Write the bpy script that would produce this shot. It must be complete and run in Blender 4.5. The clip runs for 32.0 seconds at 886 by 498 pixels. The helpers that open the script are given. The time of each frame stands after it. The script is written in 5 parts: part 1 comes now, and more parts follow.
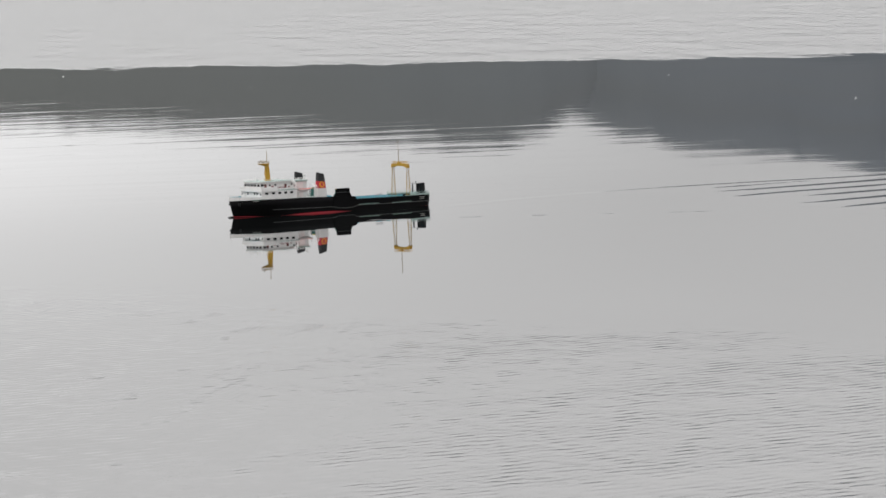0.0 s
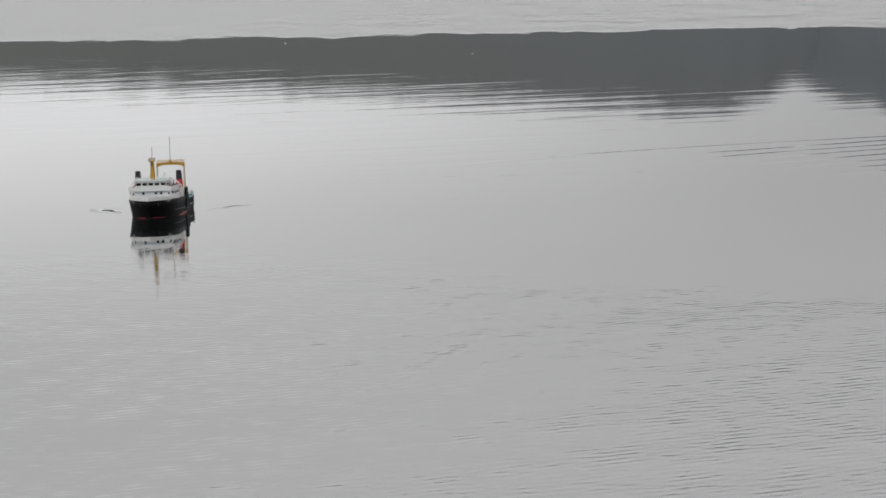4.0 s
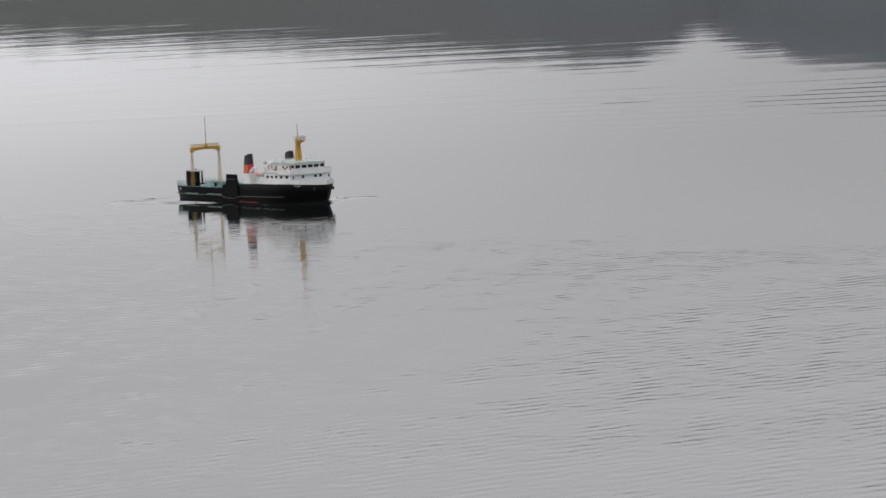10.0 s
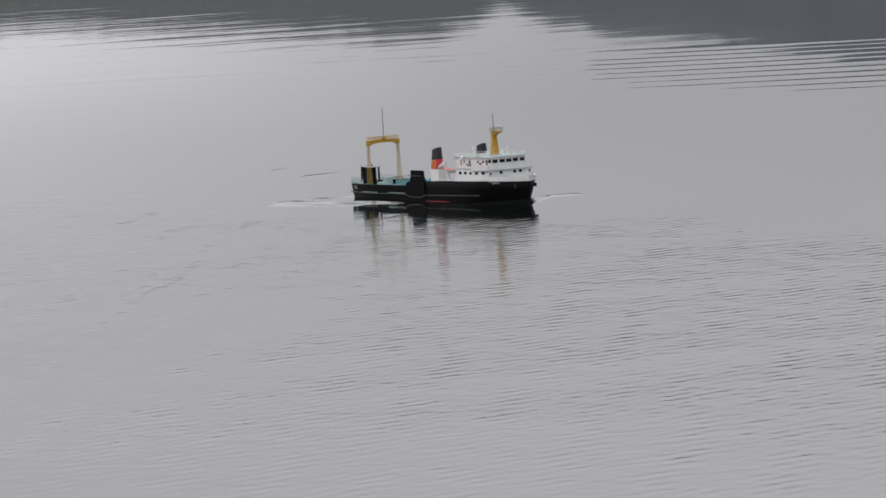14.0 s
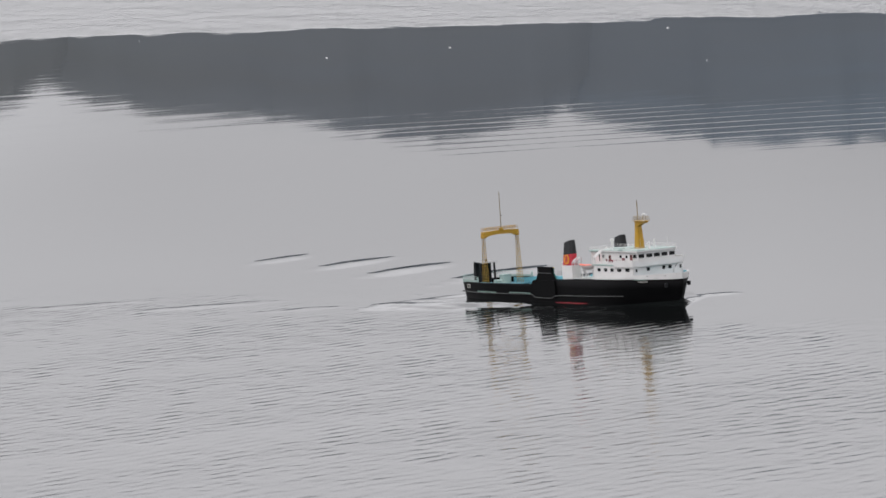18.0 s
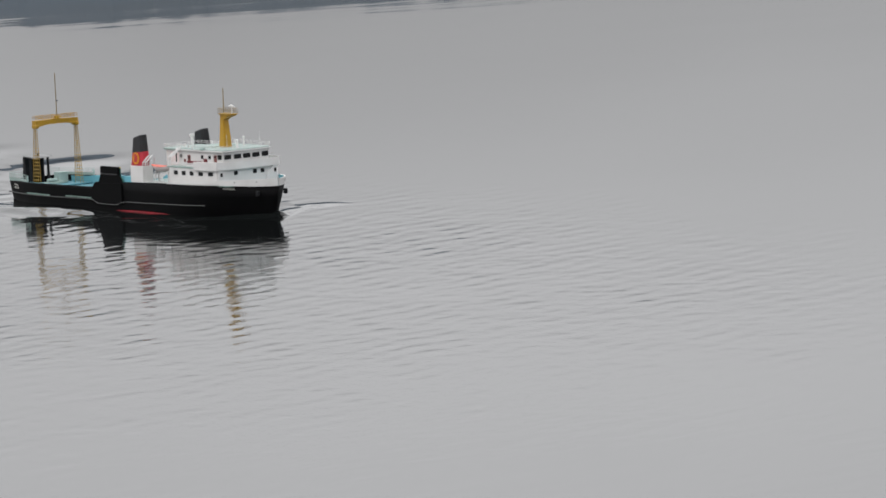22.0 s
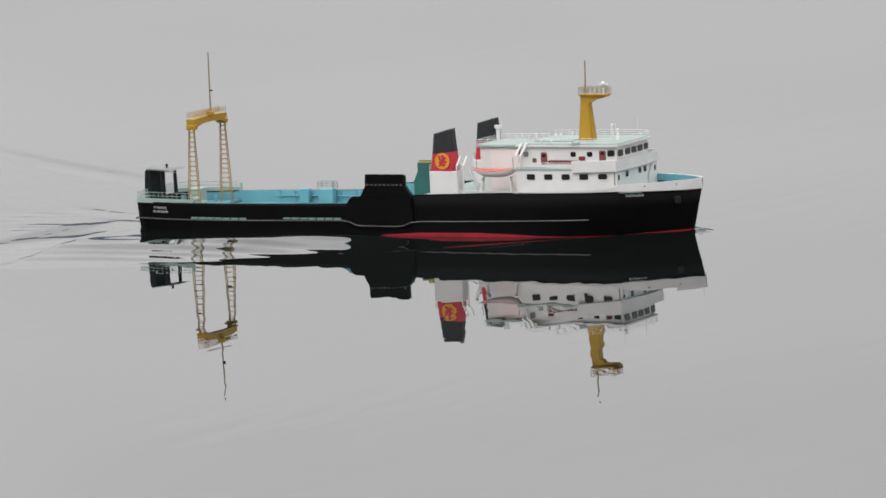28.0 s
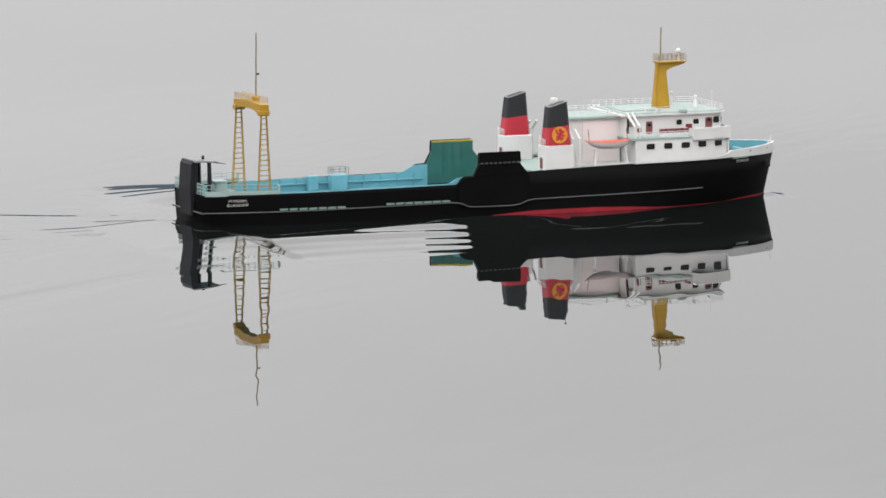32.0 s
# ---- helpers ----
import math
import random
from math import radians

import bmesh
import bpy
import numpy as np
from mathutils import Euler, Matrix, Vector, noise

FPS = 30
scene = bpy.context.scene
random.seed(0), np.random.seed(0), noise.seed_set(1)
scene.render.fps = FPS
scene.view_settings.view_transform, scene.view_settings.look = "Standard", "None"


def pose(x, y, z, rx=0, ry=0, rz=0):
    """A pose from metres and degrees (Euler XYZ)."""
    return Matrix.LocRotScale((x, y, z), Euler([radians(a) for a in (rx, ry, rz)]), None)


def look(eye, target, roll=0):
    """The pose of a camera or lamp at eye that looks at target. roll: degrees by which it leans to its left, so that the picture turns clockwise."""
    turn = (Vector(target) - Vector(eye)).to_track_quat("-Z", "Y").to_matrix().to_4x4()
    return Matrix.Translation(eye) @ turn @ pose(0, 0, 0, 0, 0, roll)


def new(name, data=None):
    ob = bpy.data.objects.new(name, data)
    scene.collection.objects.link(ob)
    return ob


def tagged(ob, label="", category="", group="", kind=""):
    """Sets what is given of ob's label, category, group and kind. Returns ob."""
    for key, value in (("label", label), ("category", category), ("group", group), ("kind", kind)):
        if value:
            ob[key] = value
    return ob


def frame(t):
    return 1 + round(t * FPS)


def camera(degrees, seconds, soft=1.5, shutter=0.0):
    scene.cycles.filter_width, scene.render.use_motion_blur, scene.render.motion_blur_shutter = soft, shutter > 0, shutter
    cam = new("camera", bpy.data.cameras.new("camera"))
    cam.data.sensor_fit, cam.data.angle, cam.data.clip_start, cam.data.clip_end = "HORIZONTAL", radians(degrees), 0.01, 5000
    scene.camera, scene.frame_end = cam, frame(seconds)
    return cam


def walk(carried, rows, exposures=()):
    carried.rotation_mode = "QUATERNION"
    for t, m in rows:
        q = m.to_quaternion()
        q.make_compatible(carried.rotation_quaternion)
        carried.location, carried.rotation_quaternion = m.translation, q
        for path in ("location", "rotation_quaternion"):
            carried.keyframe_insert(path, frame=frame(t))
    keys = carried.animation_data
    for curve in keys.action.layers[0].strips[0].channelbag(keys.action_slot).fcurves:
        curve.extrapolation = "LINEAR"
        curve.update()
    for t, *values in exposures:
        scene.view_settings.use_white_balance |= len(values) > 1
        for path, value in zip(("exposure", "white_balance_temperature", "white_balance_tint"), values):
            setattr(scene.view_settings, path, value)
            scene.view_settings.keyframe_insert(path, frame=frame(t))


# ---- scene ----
cam = camera(7.8565, 32.0, soft=1.65)
EYE = 1.6884
# seconds, pan to the right, tilt down, roll: a camera held in the hand on the bank
walk(cam, [(t, pose(0, 0, EYE, 90 - tilt, 0, -pan) @ pose(0, 0, 0, 0, 0, roll)) for t, pan, tilt, roll in [
    (0, 0, 2.857, -2.077), (0.5, -0.041, 2.799, -1.837), (1, -0.264, 2.792, -1.768), (1.5, -0.513, 2.825, -1.791),
    (2, -0.788, 2.85, -1.789), (2.5, -1.169, 2.872, -1.829), (3, -1.465, 2.921, -1.838), (3.5, -1.796, 2.994, -1.938),
    (5.5, -2.176, 3.383, -3.089), (6, -2.252, 3.461, -3.182), (6.5, -2.168, 3.499, -3.615), (7, -2.276, 3.523, -3.534),
    (7.5, -2.104, 3.559, -3.527), (8, -1.934, 3.568, -3.483), (8.5, -1.723, 3.595, -3.397), (9, -1.612, 3.616, -3.001),
    (9.5, -1.414, 3.652, -3.337), (10, -1.182, 3.538, -2.794), (10.5, -0.88, 3.553, -3.372), (11, -0.566, 3.566, -3.312),
    (11.5, -0.241, 3.609, -3.338), (12, -0.084, 3.691, -3.615), (12.5, 0.101, 3.739, -3.365), (13, 0.253, 3.778, -3.377),
    (13.5, 0.393, 3.807, -3.465), (15.5, 1.173, 3.9, -3.473), (16, 1.707, 3.533, -3.244), (16.5, 2.381, 3.512, -3.505),
    (17, 3.263, 3.51, -3.212), (17.5, 4.006, 3.468, -3.605), (18, 4.618, 3.414, -4.029), (18.5, 5.825, 3.441, -3.727),
    (19, 7.961, 3.987, -3.247), (19.5, 9.716, 4.677, -3.03), (20, 11.086, 4.903, -2.989), (20.5, 12.582, 4.866, -2.862),
    (21, 13.845, 5.118, -2.364), (21.5, 14.925, 5.755, -2.421), (22, 14.946, 5.303, -2.716), (22.5, 14.526, 5.408, -2.559),
    (23, 14.829, 5.694, -2.801), (23.5, 16.112, 5.384, -2.572), (24, 17.784, 5.41, -2.472), (24.5, 19.468, 5.126, -2.427),
    (26.5, 25.866, 5.137, -2.487), (27, 26.404, 5.621, -2.682), (27.5, 26.414, 5.854, -2.8), (28, 27.259, 6.724, -2.654),
    (28.5, 28.19, 6.246, -2.79), (29, 29.63, 6.534, -2.476), (29.5, 30.268, 6.633, -2.372), (30, 31.026, 6.797, -2.031),
    (30.5, 31.643, 6.821, -0.964), (31, 32.169, 7.039, -0.63), (31.5, 32.771, 7.11, -0.055), (32, 33.375, 7.151, -0.026),
]], exposures=[(0, 0.22, 6560, 10), (1, 0.15, 6555, 10), (2, 0.12, 6545, 10), (3.5, -0.04, 6520, 10), (6, -0.1, 6420, 10), (9, -0.1, 6420, 11), (13, -0.1, 6340, 12), (16, -0.10, 6380, 12.3), (17, -0.01, 6390, 12.5), (18, 0.13, 6390, 12.5), (20, 0.28, 6385, 12.5), (21, 0.28, 6360, 10), (22, 0.07, 6430, 10), (24, 0.11, 6460, 10), (27, 0.17, 6500, 10), (29, 0.38, 6520, 10), (32, 0.50, 6500, 10)])

# ---- sky and light: an even overcast ----
world = bpy.data.worlds.new("overcast")
scene.world = world
world.use_nodes = True
wn, wl = world.node_tree.nodes, world.node_tree.links
wn.clear()


def wnode(kind, **values):
    n = wn.new(kind)
    for key, value in values.items():
        n.inputs[key].default_value = value
    return n


out = wn.new("ShaderNodeOutputWorld")
sky = wn.new("ShaderNodeTexSky")
sky.sky_type, sky.sun_disc = "NISHITA", False
sky.sun_elevation, sky.sun_rotation = radians(52), radians(239)
sky.air_density, sky.dust_density, sky.ozone_density = 1.0, 6.0, 1.0
grey = wnode("ShaderNodeHueSaturation", Saturation=0.10, Value=1.0)
coords = wn.new("ShaderNodeTexCoord")
height = wn.new("ShaderNodeSeparateXYZ")
layer = wn.new("ShaderNodeValToRGB")        # cloud cover, dim at the horizon and lighter overhead
ramp = layer.color_ramp
ramp.elements[0].position, ramp.elements[0].color = 0.0, (0.56, 0.565, 0.575, 1)
ramp.elements[1].position, ramp.elements[1].color = 1.0, (1.35, 1.35, 1.37, 1)
for place, c in ((0.045, (0.61, 0.61, 0.615, 1)), (0.075, (0.74, 0.74, 0.745, 1)), (0.11, (0.90, 0.90, 0.905, 1)), (0.16, (1.10, 1.10, 1.105, 1)), (0.35, (1.25, 1.25, 1.26, 1))):
    ramp.elements.new(place).color = c
clouds = wnode("ShaderNodeTexNoise", Scale=2.2, Detail=4.0, Roughness=0.5)
stretch = wn.new("ShaderNodeMapping")
stretch.inputs["Scale"].default_value = (1.0, 1.0, 5.0)
soft_clouds = wnode("ShaderNodeMapRange")
soft_clouds.inputs["From Min"].default_value, soft_clouds.inputs["From Max"].default_value = 0.3, 0.7
soft_clouds.inputs["To Min"].default_value, soft_clouds.inputs["To Max"].default_value = 0.86, 1.14
cover = wn.new("ShaderNodeMix")
cover.data_type, cover.blend_type = "RGBA", "MULTIPLY"
cover.inputs[0].default_value = 1.0
blend = wn.new("ShaderNodeMix")
blend.data_type = "RGBA"
blend.inputs[0].default_value = 0.12
dim = wn.new("ShaderNodeMix")
dim.data_type, dim.blend_type = "RGBA", "MULTIPLY"
dim.inputs[0].default_value = 1.0
dim.inputs[7].default_value = (0.075, 0.075, 0.077, 1)
bg = wnode("ShaderNodeBackground", Strength=1.0)
wl.new(sky.outputs[0], grey.inputs["Color"])
wl.new(grey.outputs[0], dim.inputs[6])
wl.new(coords.outputs["Generated"], height.inputs[0])
wl.new(height.outputs["Z"], layer.inputs[0])
wl.new(coords.outputs["Generated"], stretch.inputs[0])
wl.new(stretch.outputs[0], clouds.inputs["Vector"])
wl.new(clouds.outputs[0], soft_clouds.inputs["Value"])
# a lighter break in the cloud low over the western horizon
west = wn.new("ShaderNodeMapRange")
west.interpolation_type = "SMOOTHSTEP"
west.inputs["From Min"].default_value, west.inputs["From Max"].default_value = 0.055, -0.085
low = wn.new("ShaderNodeMapRange")
low.interpolation_type = "SMOOTHSTEP"
low.inputs["From Min"].default_value, low.inputs["From Max"].default_value = 0.075, 0.02
gap = wn.new("ShaderNodeMath")
gap.operation = "MULTIPLY"
lift = wn.new("ShaderNodeMath")
lift.operation = "MULTIPLY_ADD"
lift.inputs[1].default_value, lift.inputs[2].default_value = 0.84, 1.0
wl.new(height.outputs["X"], west.inputs["Value"])
wl.new(height.outputs["Z"], low.inputs["Value"])
wl.new(west.outputs[0], gap.inputs[0])
wl.new(low.outputs[0], gap.inputs[1])
wl.new(gap.outputs[0], lift.inputs[0])
brighter = wn.new("ShaderNodeMix")
brighter.data_type, brighter.blend_type = "RGBA", "MULTIPLY"
brighter.inputs[0].default_value = 1.0
wl.new(layer.outputs[0], brighter.inputs[6])
wl.new(lift.outputs[0], brighter.inputs[7])
# a darker bank of cloud low in the north-east
bank = wn.new("ShaderNodeValToRGB")
bank.color_ramp.elements[0].position, bank.color_ramp.elements[0].color = 0.13, (0, 0, 0, 1)
bank.color_ramp.elements[1].position, bank.color_ramp.elements[1].color = 0.44, (0, 0, 0, 1)
for place in (0.22, 0.33):
    bank.color_ramp.elements.new(place).color = (1, 1, 1, 1)
shade = wn.new("ShaderNodeMath")
shade.operation = "MULTIPLY"
dull = wn.new("ShaderNodeMath")
dull.operation = "MULTIPLY_ADD"
dull.inputs[1].default_value, dull.inputs[2].default_value = -0.28, 1.0
duller = wn.new("ShaderNodeMix")
duller.data_type, duller.blend_type = "RGBA", "MULTIPLY"
duller.inputs[0].default_value = 1.0
wl.new(height.outputs["X"], bank.inputs[0])
wl.new(bank.outputs[0], shade.inputs[0])
lower = wn.new("ShaderNodeMapRange")
lower.interpolation_type = "SMOOTHSTEP"
lower.inputs["From Min"].default_value, lower.inputs["From Max"].default_value = 0.100, 0.045
wl.new(height.outputs["Z"], lower.inputs["Value"])
wl.new(lower.outputs[0], shade.inputs[1])
wl.new(shade.outputs[0], dull.inputs[0])
wl.new(brighter.outputs[2], duller.inputs[6])
wl.new(dull.outputs[0], duller.inputs[7])
wl.new(duller.outputs[2], cover.inputs[6])
wl.new(soft_clouds.outputs[0], cover.inputs[7])
wl.new(cover.outputs[2], blend.inputs[6])
wl.new(dim.outputs[2], blend.inputs[7])
wl.new(blend.outputs[2], bg.inputs["Color"])
wl.new(bg.outputs[0], out.inputs[0])

sun = new("sun", bpy.data.lights.new("sun", "SUN"))
sun.data.energy, sun.data.angle, sun.data.color = 1.1, radians(30), (1.0, 0.98, 0.95)
sun.matrix_world = look((-20, -12, 30), (0, 0, 0))


# ---- materials ----
def material(name, colour, rough=0.5, metal=0.0, grain=0.0, scale=40.0, bump=0.0, coat=0.0, second=None, spec=0.5):
    m = bpy.data.materials.new(name)
    m.use_nodes = True
    n, l = m.node_tree.nodes, m.node_tree.links
    b = n["Principled BSDF"]
    b.inputs["Base Color"].default_value = (*colour, 1)
    b.inputs["Roughness"].default_value, b.inputs["Metallic"].default_value = rough, metal
    b.inputs["Coat Weight"].default_value = coat
    b.inputs["Specular IOR Level"].default_value = spec
    if grain or bump:
        tc = n.new("ShaderNodeTexCoord")
        big, fine = n.new("ShaderNodeTexNoise"), n.new("ShaderNodeTexNoise")
        big.inputs["Scale"].default_value, fine.inputs["Scale"].default_value = scale * 0.18, scale
        big.inputs["Detail"].default_value, fine.inputs["Detail"].default_value = 3, 5
        l.new(tc.outputs["Object"], big.inputs["Vector"])
        l.new(tc.outputs["Object"], fine.inputs["Vector"])
        both = n.new("ShaderNodeMath")
        both.operation = "ADD"
        l.new(big.outputs[0], both.inputs[0])
        l.new(fine.outputs[0], both.inputs[1])
        mix = n.new("ShaderNodeMix")
        mix.data_type = "RGBA"
        dark = second or tuple(c * (1 - grain) for c in colour)
        light = tuple(min(1.0, c * (1 + grain * 0.5)) for c in colour)
        mix.inputs[6].default_value, mix.inputs[7].default_value = (*dark, 1), (*light, 1)
        span = n.new("ShaderNodeMapRange")
        span.inputs["From Min"].default_value, span.inputs["From Max"].default_value = 0.75, 1.25
        l.new(both.outputs[0], span.inputs["Value"])
        l.new(span.outputs[0], mix.inputs[0])
        l.new(mix.outputs[2], b.inputs["Base Color"])
        wear = n.new("ShaderNodeMapRange")
        wear.inputs["To Min"].default_value, wear.inputs["To Max"].default_value = max(0.02, rough - 0.08), min(1.0, rough + 0.1)
        l.new(fine.outputs[0], wear.inputs["Value"])
        l.new(wear.outputs[0], b.inputs["Roughness"])
        if bump:
            bp = n.new("ShaderNodeBump")
            bp.inputs["Strength"].default_value, bp.inputs["Distance"].default_value = 0.5, bump
            l.new(fine.outputs[0], bp.inputs["Height"])
            l.new(bp.outputs[0], b.inputs["Normal"])
    return m


BLACK = material("black_hull_paint", (0.0030, 0.0030, 0.0034), 0.55, grain=0.3, scale=25, spec=0.06)
DARK = material("dark_grey_paint", (0.010, 0.0105, 0.012), 0.55, grain=0.3, scale=30, spec=0.2)
RED_BOTTOM = material("red_bottom_paint", (0.31, 0.013, 0.024), 0.45, grain=0.25, scale=30)
WHITE = material("white_paint", (0.63, 0.62, 0.61), 0.5, grain=0.09, scale=20)
WARM_WHITE = material("warm_white_panel", (0.70, 0.62, 0.61), 0.5, grain=0.06, scale=20)
BLUE = material("pale_blue_paint", (0.11, 0.31, 0.37), 0.5, grain=0.15, scale=25)
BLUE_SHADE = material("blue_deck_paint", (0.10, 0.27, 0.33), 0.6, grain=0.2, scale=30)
MINT = material("mint_green_paint", (0.29, 0.375, 0.35), 0.55, grain=0.12, scale=25)
GREEN = material("dark_green_paint", (0.020, 0.105, 0.088), 0.45, grain=0.2, scale=30)
YELLOW = material("ochre_yellow_paint", (0.37, 0.205, 0.009), 0.45, grain=0.12, scale=40)
OCHRE_DARK = material("dull_ochre_lattice", (0.30, 0.18, 0.02), 0.5, grain=0.15, scale=40)
FUNNEL_DARK = material("dark_grey_funnel_paint", (0.023, 0.024, 0.026), 0.5, grain=0.25, scale=30, spec=0.25)
YELLOW_TRIM = material("mustard_trim", (0.40, 0.30, 0.03), 0.5, grain=0.15, scale=40)
RED = material("red_funnel_paint", (0.43, 0.018, 0.034), 0.42, grain=0.12, scale=30)
DECK_GREY = material("grey_blue_deck_paint", (0.22, 0.31, 0.33), 0.6, grain=0.2, scale=30)
SEAT_RED = material("dull_red_plastic", (0.15, 0.014, 0.020), 0.5, grain=0.15, scale=60)
ORANGE = material("orange_red_cover", (0.62, 0.10, 0.055), 0.5, grain=0.1, scale=60)
BROWN = material("brown_varnished_door", (0.16, 0.045, 0.04), 0.4, grain=0.25, scale=60)
DARK_HINGE = material("dull_grey_hinge", (0.055, 0.056, 0.058), 0.5, grain=0.2, scale=60)
GLASS = material("dark_window_glass", (0.012, 0.012, 0.013), 0.12, spec=0.22)
SILVER = material("worn_silver_strake", (0.078, 0.080, 0.079), 0.5, metal=0.2, grain=0.3, scale=60)
GREY = material("grey_metal", (0.22, 0.22, 0.22), 0.45, metal=0.5, grain=0.2, scale=60)
ROD = material("weathered_brass_rod", (0.26, 0.20, 0.11), 0.5, metal=0.3, grain=0.3, scale=60)
LETTER = material("ivory_lettering", (0.46, 0.45, 0.42), 0.5)
PORT_GREEN = material("weathered_green_port", (0.17, 0.25, 0.22), 0.6, grain=0.25, scale=60)
EMBLEM = material("orange_yellow_disc", (0.66, 0.27, 0.02), 0.45, grain=0.12, scale=60)
FEATHER = material("white_feather", (0.8, 0.8, 0.78), 0.7)


# ---- mesh helpers ----
def part(name, bm, mat, parent=None, label="", smooth=False):
    me = bpy.data.meshes.new(name)
    bmesh.ops.recalc_face_normals(bm, faces=bm.faces[:])
    bm.to_mesh(me)
    bm.free()
    me.materials.append(mat)
    if smooth:
        me.polygons.foreach_set("use_smooth", [True] * len(me.polygons))
    ob = new(name, me)
    ob.parent = parent
    if label:
        ob["label"] = label
    return ob


def again(name, ob, parent, x=0.0, y=0.0, z=0.0, label=""):
    o = new(name, ob.data)
    o.parent = parent
    o.location = (x, y, z)
    if label:
        o["label"] = label
    return o


def box(bm, x0, x1, y0, y1, z0, z1, bevel=0.0):
    m = Matrix.LocRotScale(((x0 + x1) / 2, (y0 + y1) / 2, (z0 + z1) / 2), None, (abs(x1 - x0), abs(y1 - y0), abs(z1 - z0)))
    made = bmesh.ops.create_cube(bm, size=1, matrix=m)["verts"]
    if bevel:
        edges = list({e for v in made for e in v.link_edges})
        bmesh.ops.bevel(bm, geom=edges, offset=bevel, segments=1, affect="EDGES")
    return bm


def rod(bm, a, b, r, seg=6, r2=None):
    a, b = Vector(a), Vector(b)
    m = Matrix.Translation((a + b) / 2) @ (b - a).to_track_quat("Z", "Y").to_matrix().to_4x4()
    bmesh.ops.create_cone(bm, cap_ends=True, segments=seg, radius1=r, radius2=r if r2 is None else r2, depth=(b - a).length, matrix=m)
    return bm


def prism(bm, outline, y0, y1):
    """An outline of (x, z) pushed from y0 to y1."""
    a = [bm.verts.new((x, y0, z)) for x, z in outline]
    b = [bm.verts.new((x, y1, z)) for x, z in outline]
    bm.faces.new(a)
    bm.faces.new(b[::-1])
    for i in range(len(a)):
        j = (i + 1) % len(a)
        bm.faces.new((a[i], b[i], b[j], a[j]))
    return bm


def slab(bm, outline, z0, z1):
    """An outline of (x, y) raised from z0 to z1."""
    a = [bm.verts.new((x, y, z0)) for x, y in outline]
    b = [bm.verts.new((x, y, z1)) for x, y in outline]
    bm.faces.new(a[::-1])
    bm.faces.new(b)
    for i in range(len(a)):
        j = (i + 1) % len(a)
        bm.faces.new((a[i], a[j], b[j], b[i]))
    return bm


def ball(bm, x, y, z, r, seg=10, sx=1, sy=1, sz=1):
    bmesh.ops.create_uvsphere(bm, u_segments=seg, v_segments=max(5, seg // 2), radius=r, matrix=Matrix.LocRotScale((x, y, z), None, (sx, sy, sz)))
    return bm


def B():
    return bmesh.new()


def railing(path, high, mat, gap=0.012, r=0.0007, rails=3, name="railing", label=""):
    """Rails along a path of points on the ship, with a post of its own at each gap."""
    bm = B()
    feet = []
    for a, b in zip(path, path[1:]):
        a, b = Vector(a), Vector(b)
        n = max(1, round((b - a).length / gap))
        feet += [a.lerp(b, i / n) for i in range(n)]
        for k in range(1, rails + 1):
            z = Vector((0, 0, high * k / rails))
            rod(bm, a + z, b + z, r, 4)
    feet.append(Vector(path[-1]))
    rail = part(name, bm, mat, ship, label)
    first = part("post", rod(B(), (0, 0, 0), (0, 0, high), r, 4), mat, rail)
    first.location = feet[0]
    for p in feet[1:]:
        again("post", first, rail, *p)
    return rail


# ---- the model ship ----
ship = tagged(new("model_ship"), "black and white model ferry with ochre masts, afloat on the lake", "model ship")


def beam_deck(u):
    if u > 0.40:
        return 0.140 * max(0.0, 1 - ((u - 0.40) / 0.30) ** 2.0) ** 0.74
    if u < -0.40:
        return 0.140 * (1 - 0.30 * ((-u - 0.40) / 0.30) ** 2)
    return 0.140


def beam_water(u):
    if u > 0.22:
        return 0.137 * max(0.0, 1 - ((u - 0.22) / 0.48) ** 2.1) ** 0.85
    if u < -0.40:
        return 0.137 * (1 - 0.42 * ((-u - 0.40) / 0.30) ** 2)
    return 0.137


def sheer(u):
    return float(np.interp(u, (-0.70, -0.128, -0.112, 0.03, 0.05, 0.31, 0.54, 0.70), (0.070, 0.074, 0.091, 0.094, 0.096, 0.1025, 0.105, 0.1005)))


STATIONS = [-0.70, -0.68, -0.64, -0.58, -0.52, -0.45, -0.36, -0.25, -0.135, -0.128, -0.112, -0.05, 0.03, 0.05, 0.12, 0.20, 0.28, 0.36,
            0.42, 0.47, 0.51, 0.545, 0.575, 0.60, 0.625, 0.645, 0.66, 0.672, 0.682, 0.69, 0.695, 0.6985, 0.70]


def level(u, share):
    """Half breadth and bow rake between waterline (0) and deck edge (1)."""
    b = beam_water(u) + (beam_deck(u) - beam_water(u)) * share ** 0.8
    end = 0.676 + 0.024 * share
    x = u if u < 0.40 else 0.40 + (u - 0.40) * (end - 0.40) / 0.30
    return x, b


def loft(bm, rings, closed_ends=True):
    rows = [[bm.verts.new(p) for p in ring] for ring in rings]
    for r0, r1 in zip(rows, rows[1:]):
        for i in range(len(r0) - 1):
            bm.faces.new((r0[i], r0[i + 1], r1[i + 1], r1[i]))
    if closed_ends:
        bm.faces.new(rows[0])
    return rows


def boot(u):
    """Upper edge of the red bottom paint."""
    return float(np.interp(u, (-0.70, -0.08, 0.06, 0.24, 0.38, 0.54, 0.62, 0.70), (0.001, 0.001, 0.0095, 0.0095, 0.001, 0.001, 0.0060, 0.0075)))


